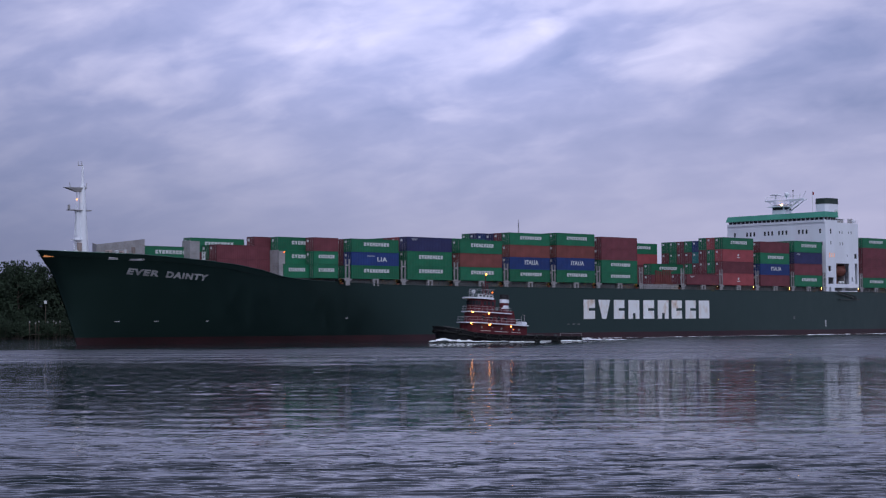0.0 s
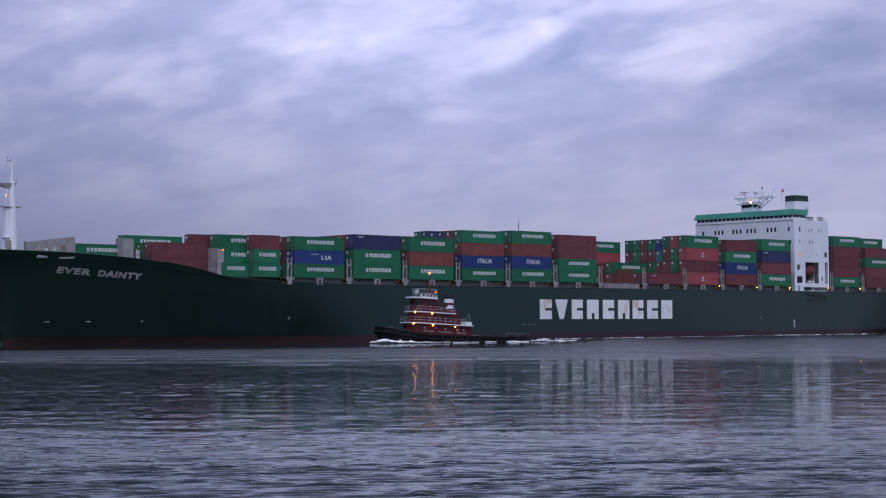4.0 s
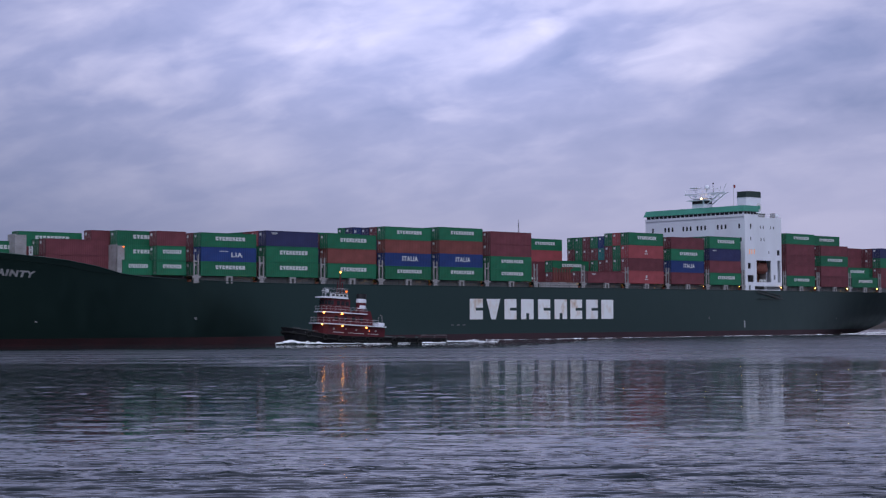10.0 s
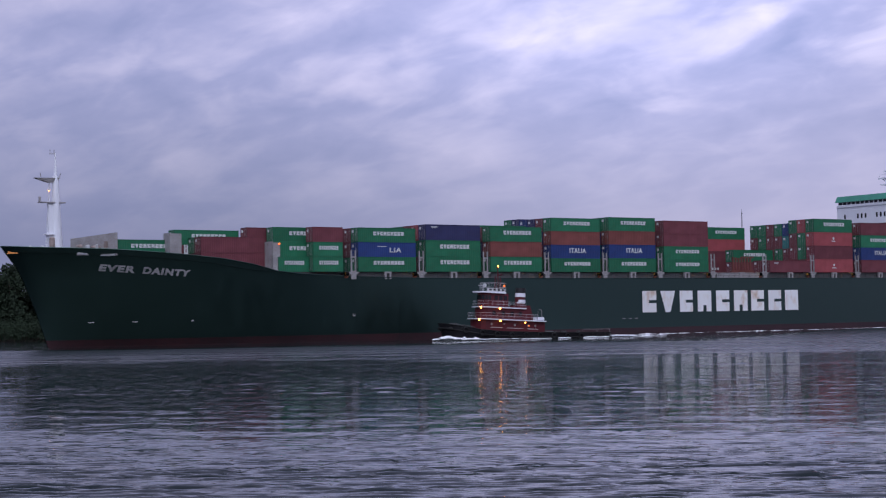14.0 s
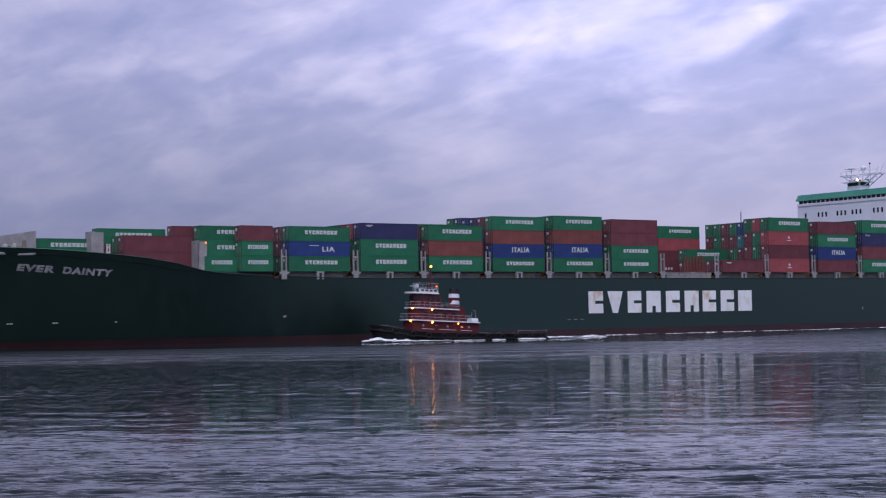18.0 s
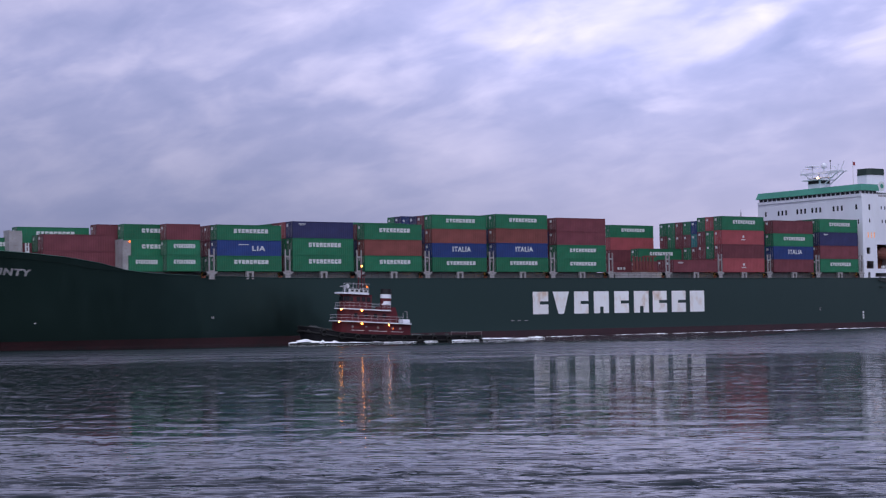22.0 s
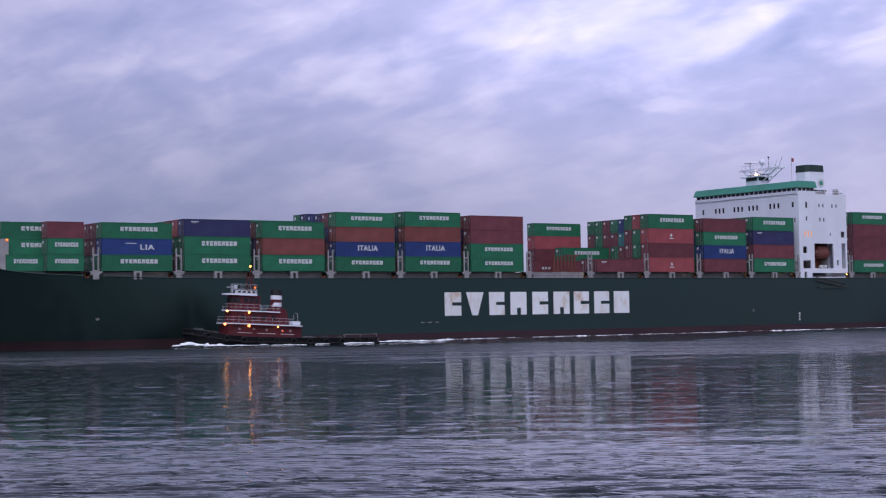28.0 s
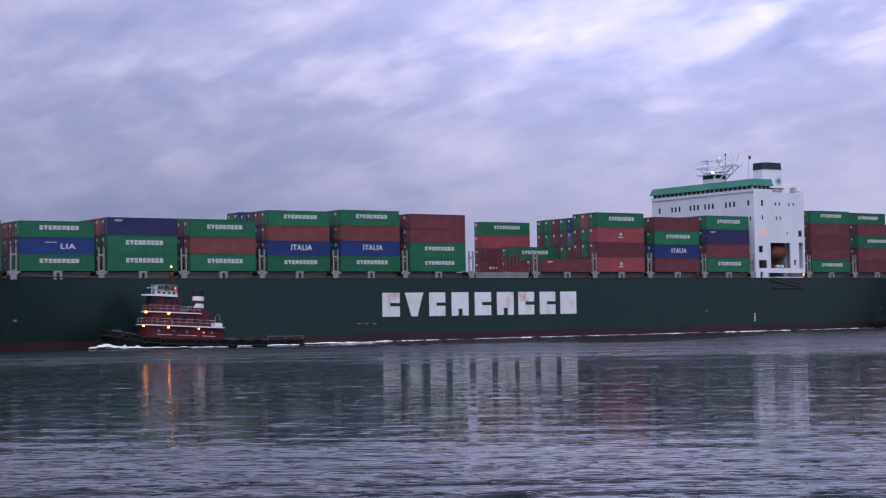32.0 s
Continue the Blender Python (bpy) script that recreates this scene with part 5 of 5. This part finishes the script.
def tug_house():
    lower = part("lower_house", prism(bmesh.new(), rounded(-3.4, 9.2, 2.9, 2.0), 0.6, 3.35), TUG_RED, tug, "maroon lower deckhouse")
    part("boat_deck", prism(bmesh.new(), rounded(-3.9, 9.1, 3.6, 2.2), 3.36, 3.52), WHITE, tug, "white edge of the boat deck")
    part("trim_line", boxes((-1.4, 7.9, TMID - 2.94, TMID - 2.88, 2.0, 2.08)), MARK, lower, "thin pale line on the house")
    for s in (-1.2, 1.2, 3.3, 5.9, 7.3):
        bm = bmesh.new()
        rod(bm, (s, TMID - 2.96, 2.6), (s, TMID - 2.85, 2.6), 0.2, 10)
        part("porthole", bm, STEEL, lower, "round metal-rimmed porthole")
    for s in (0.9, 4.9):
        part("door", boxes((s, s + 0.8, TMID - 2.97, TMID - 2.88, 0.7, 2.6)), TUG_RED, lower)
    upper = part("upper_house", prism(bmesh.new(), rounded(-2.7, 6.4, 2.3, 1.8), 3.55, 5.42), TUG_RED, tug, "maroon upper deckhouse")
    part("bridge_deck", prism(bmesh.new(), rounded(-3.2, 5.5, 2.9, 2.0), 5.42, 5.58), WHITE, tug, "white edge of the bridge deck")
    for s in (-0.8, 1.0, 2.7, 4.3):
        part("window", boxes((s, s + 0.6, TMID - 2.34, TMID - 2.28, 4.2, 4.9)), GLASS, upper)
    pilot = part("pilothouse", prism(bmesh.new(), rounded(-2.4, 2.4, 1.9, 1.6), 5.58, 7.95), TUG_RED, tug, "maroon pilothouse")
    for k in range(9):
        a = math.pi * (0.5 + (k - 4) / 9.5)
        x, y = -0.8 - 1.64 * math.sin(a), TMID - 1.94 * math.cos(a)
        ob = part("window", boxes((-0.24, 0.24, -0.03, 0.03, 6.8, 7.55)), GLASS, pilot)
        ob.matrix_basis = pose(x, y, 0, 0, 0, math.degrees(math.atan2(-1.94 * math.sin(a) * -1, 1.64 * math.cos(a))) * -1 + 180)
    for s in (-0.3, 0.6, 1.5):
        part("window", boxes((s, s + 0.65, TMID - 1.94, TMID - 1.88, 6.8, 7.55)), GLASS, pilot)
    part("pilothouse_roof", prism(bmesh.new(), rounded(-3.3, 1.7, 2.4, 1.9), 7.95, 8.2), WHITE, tug, "white overhanging roof")
    part("roof_board", boxes((-1.9, 1.6, TMID - 2.2, TMID - 2.1, 8.2, 8.75)), MARK, tug, "pale board along the roof")
    for s in (-1.5, -0.7, 0.1, 0.9):
        part("board_gap", boxes((s, s + 0.5, TMID - 2.23, TMID - 2.2, 8.36, 8.66)), BLACK, tug)
    railing(rounded(-1.8, 1.7, 2.1, 1.3), 8.2, 1.55)
    railing(rounded(-3.7, 7.4, 3.5, 2.1), 3.55, 0.95)
    railing(rounded(-3.0, 5.4, 2.8, 1.9), 5.58, 0.95)
    part("fire_monitor", rods(0.08, ((-2.0, TMID - 0.8, 8.2), (-2.0, TMID - 0.8, 9.4)), ((-1.5, TMID - 0.8, 9.3), (-2.9, TMID - 0.8, 9.15))), RAIL, tug, "pale fire monitor on the roof")
    part("searchlight", boxes((-1.3, -0.8, TMID + 0.2, TMID + 0.8, 9.0, 9.6, 0.1)), MARK, tug)
    part("mast", rods(0.10, ((1.25, 3.3, 8.2), (1.0, 3.3, 12.9)), ((1.5, 2.5, 11.2), (1.5, 4.1, 11.2)), ((1.5, 2.6, 8.2), (1.5, 3.2, 10.8)), ((0.6, 3.3, 8.2), (0.6, 3.3, 10.9)), n=6), TUG_RED, tug, "slim mast with a masthead lamp")
    fn = part("funnel", prism(bmesh.new(), [(5.7 + 0.98 * math.cos(a * math.tau / 16), TMID + 0.9 * math.sin(a * math.tau / 16)) for a in range(16)], 3.5, 8.9, 0.9, (5.75, TMID)), TUG_RED, tug, "maroon funnel with two white bands and a black top")
    for z0, z1, m, n in ((6.45, 7.1, WHITE, "white_band"), (7.58, 8.25, WHITE, "white_band"), (8.28, 9.15, BLACK, "funnel_top")):
        part(n, prism(bmesh.new(), [(5.72 + 0.94 * math.cos(a * math.tau / 16), TMID + 0.88 * math.sin(a * math.tau / 16)) for a in range(16)], z0, z1, 0.97, (5.73, TMID)), m, fn)
    bm = bmesh.new()
    side = [(4.2, 3.55), (8.0, 3.55), (7.4, 4.6), (6.9, 6.1), (4.6, 6.1)]
    near, far = ([bm.verts.new((x, y, z)) for x, z in side] for y in (TMID - 1.5, TMID + 1.5))
    for k in range(5):
        bm.faces.new((near[k], near[(k + 1) % 5], far[(k + 1) % 5], far[k]))
    bm.faces.new(near[::-1])
    bm.faces.new(far)
    bmesh.ops.recalc_face_normals(bm, faces=bm.faces)
    part("casing", bm, TUG_RED, tug, "maroon funnel casing, sloping aft")
    part("aft_locker", boxes((7.5, 8.8, TMID - 3.4, TMID - 1.6, 3.56, 4.15, 0.05)), WHITE, tug, "white deck locker")
    part("davit", rods(0.045, ((7.7, TMID - 3.0, 4.1), (7.7, TMID - 3.0, 5.2)), ((8.5, TMID - 3.0, 4.1), (8.4, TMID - 3.0, 5.4)), ((8.4, TMID - 3.0, 5.4), (7.9, TMID - 3.0, 5.5))), STEEL, tug)
    part("stern_winch", boxes((10.5, 12.2, TMID - 1.0, TMID + 1.0, 0.6, 1.9, 0.15)), DARK, tug)
    part("stern_bitts", rods(0.14, ((14.5, TMID - 0.6, 0.7), (14.5, TMID - 0.6, 2.1)), ((14.5, TMID + 0.6, 0.7), (14.5, TMID + 0.6, 2.1)), ((14.5, TMID - 1.0, 1.9), (14.5, TMID + 1.0, 1.9)), n=8), DARK, tug)
    part("stern_rail", rods(0.03, ((16, TMID - 4.4, 2.4), (19, TMID - 4.1, 2.5)), ((19, TMID - 4.1, 2.5), (22.4, TMID - 2.8, 2.7)), ((16, TMID - 4.4, 1.6), (16, TMID - 4.4, 2.4)), ((19, TMID - 4.1, 1.6), (19, TMID - 4.1, 2.5)), ((22.4, TMID - 2.8, 1.8), (22.4, TMID - 2.8, 2.7))), STEEL, tug)
    rng = random.Random(12)
    for k in range(9):
        x, r = 9.8 + k * 1.45 + rng.uniform(-0.3, 0.3), rng.uniform(0.18, 0.42)
        y = TMID + rng.uniform(-3.4, -2.2)
        part("deck_gear", prism(bmesh.new(), [(x + r * math.cos(a * math.tau / 8), y + r * math.sin(a * math.tau / 8)) for a in range(8)], 0.7, 1.6 + rng.uniform(0, 0.6), 0.85, (x, y)), rng.choice((STEEL, DARK, RUSTY, MARK)), tug, "rope coils, buckets and bitts on the after deck")
    for k in range(6):
        x, r = -7.9 + k * 0.7, rng.uniform(0.15, 0.3)
        y = TMID + rng.uniform(-2.2, -0.8)
        part("deck_gear", prism(bmesh.new(), [(x + r * math.cos(a * math.tau / 8), y + r * math.sin(a * math.tau / 8)) for a in range(8)], 0.8, 1.75 + rng.uniform(0, 0.5), 0.8, (x, y)), rng.choice((DARK, RUSTY, STEEL)), tug, "winch and rope gear on the fore deck")
    part("bow_bitts", rods(0.15, ((-7.4, TMID, 1.2), (-7.4, TMID, 2.6)), ((-6.6, TMID, 1.2), (-6.6, TMID, 2.6)), ((-7.8, TMID, 2.3), (-6.2, TMID, 2.3)), n=8), DARK, tug)
    part("bow_rail", rods(0.05, ((-8.2, TMID - 2.6, 2.3), (-5.0, TMID - 3.9, 2.0)), ((-7.0, TMID - 3.3, 1.6), (-7.0, TMID - 3.3, 2.17)), ((-5.0, TMID - 3.9, 1.4), (-5.0, TMID - 3.9, 2.0))), DARK, tug)
    for x, y, z, r, m, arm in ((0.12, -0.1, 3.16, 0.15, SODIUM, 3.3), (-3.35, 0.6, 5.35, 0.15, SODIUM, 5.4), (4.95, -0.1, 3.1, 0.125, SODIUM, 3.3), (1.05, 3.2, 12.7, 0.14, SODIUM, 12.8), (-3.6, 0.6, 3.25, 0.14, SODIUM, 3.3), (0.3, 0.6, 5.3, 0.15, SODIUM, 5.4), (1.3, 1.2, 9.25, 0.14, AMBER, 9.3), (6.0, 0.5, 2.55, 0.09, AMBER, 2.6)):
        bm = bmesh.new()
        ball(bm, (x, y, z), r * 1.1, u=8, v=6)
        arm_part = part("lamp_bracket", rods(0.03, ((x, y, z), (x, y, arm + 0.1)), ((x, y, arm + 0.05), (x + 0.1, y + 0.5, arm + 0.05)), n=4), DARK, tug)
        part("lamp", bm, m, arm_part, "glowing orange deck lamp")


tug_house()

# ---- foam ----


def foam_mesh(rng, lines):
    """Low ragged ridges of foam, the higher ones on a dark shoulder of water; lines give x0, x1, y0, y1, width, height."""
    verts, faces, water = [], [], []
    for x0, x1, y0, y1, width, height in lines:
        n = max(6, int((x1 - x0) / 0.5))
        base = len(verts)
        for k in range(n + 1):
            f = k / n
            x, y = x0 + (x1 - x0) * f, y0 + (y1 - y0) * f
            e = math.sin(math.pi * min(1, f * 1.2 + 0.08)) ** 0.5 if f < 0.77 else max(0, (1 - f) / 0.23) ** 0.7
            e = max(e, 0.02)
            w, h = width * e * (0.85 + 0.25 * math.sin(k * 1.1) + rng.uniform(-0.15, 0.15)), height * e * (0.75 + 0.2 * math.sin(k * 0.8 + y0) + rng.uniform(-0.15, 0.15)) * (rng.uniform(0.1, 1.5) if height < 0.15 else 1.0)
            y += rng.uniform(-0.08, 0.08) * width
            verts += [(x, y - w / 2, -0.04), (x, y - w * 0.35, h * 0.45), (x, y - w * 0.2, h * 0.8), (x, y + w * 0.15, h), (x, y + w / 2, -0.04)]
        for k in range(n):
            a = base + k * 5
            for j in range(4):
                faces.append((a + j, a + 5 + j, a + 6 + j, a + 1 + j))
                water.append(1 if j == 0 and height > 0.2 else 0)
    return verts, faces, water


def foam(name, label, lines, seed):
    verts, faces, water = foam_mesh(random.Random(seed), lines)
    me = bpy.data.meshes.new(name)
    me.from_pydata(verts, [], faces)
    me.materials.append(FOAM)
    me.materials.append(WATER)
    me.polygons.foreach_set("material_index", water)
    return tagged(new(name, me), label, "foam", kind="stuff")


bow_wave = foam("bow_wave", "white bow wave curling off the tug", [(-11.8, -9.2, 2.4, 1.6, 0.4, 0.50), (-10.6, -6.2, 1.9, -0.2, 0.9, 1.1), (-9.0, -4.0, 1.0, -0.9, 0.6, 0.55), (-7.4, -1.5, -0.3, -1.8, 0.45, 0.36), (-4.0, 3.0, -1.3, -2.1, 0.35, 0.22), (0.5, 7.0, -1.7, -2.1, 0.3, 0.11), (4.0, 9.0, -1.6, -1.9, 0.3, 0.07), (10.5, 13.0, -1.4, -1.7, 0.35, 0.12), (15.5, 21.0, -1.2, -1.2, 0.4, 0.17)], 3)
TUG_RIDERS.append((bow_wave, pose(0, 0, 0.1)))
wake = foam("stern_wake", "white wake trailing behind the tug", [(22.6, 29.0, 2.0, 1.0, 1.5, 0.26), (24.5, 33, 2.4, 3.4, 0.9, 0.16), (29, 37, 3.6, 5.0, 0.6, 0.12)], 4)
TUG_RIDERS.append((wake, pose(0, 0, 0.1)))
rng = random.Random(8)
WASH = [(s, s + rng.uniform(3, 11), -0.8 - rng.uniform(0, 1.2), -0.9 - rng.uniform(0, 1.2), 0.5, rng.choice((0.03, 0.06, 0.10, 0.14))) for s in [-24 + k * 5.3 for k in range(32)]]
WASH += [(134, 158, 0.2, 3.0, 0.6, 0.22), (148, 176, 3.0, 6.0, 0.8, 0.4), (156, 200, 6.0, 9.0, 1.0, 0.45)]
side_foam = foam("hull_wash", "thin broken line of foam along the ship's side", WASH, 6)
rides(side_foam, pose(0, 0, 0))


def motions():
    """The ship with all that rides on it, the tug with its foam, and the drift of the river."""
    times = [0, 4, 8, 12, 16, 20, 24, 28, 32]
    walk(ship, [(t, ship_pose(t)) for t in times])
    for ob, m in RIDERS:
        walk(ob, [(t, ship_pose(t) @ m) for t in times])
    steps = [k * 1.0 for k in range(33)]
    walk(tug, [(t, tug_pose(t)) for t in steps])
    for ob, m in TUG_RIDERS:
        walk(ob, [(t, pose(*on_way(TUG_WAY, t), 0, 0, 0, TUG_TURN) @ m) for t in steps])
    walk(river, [(0, pose(0, 0, 0)), (16, pose(-6, -4, 0)), (32, pose(-12, -8, 0))])


motions()
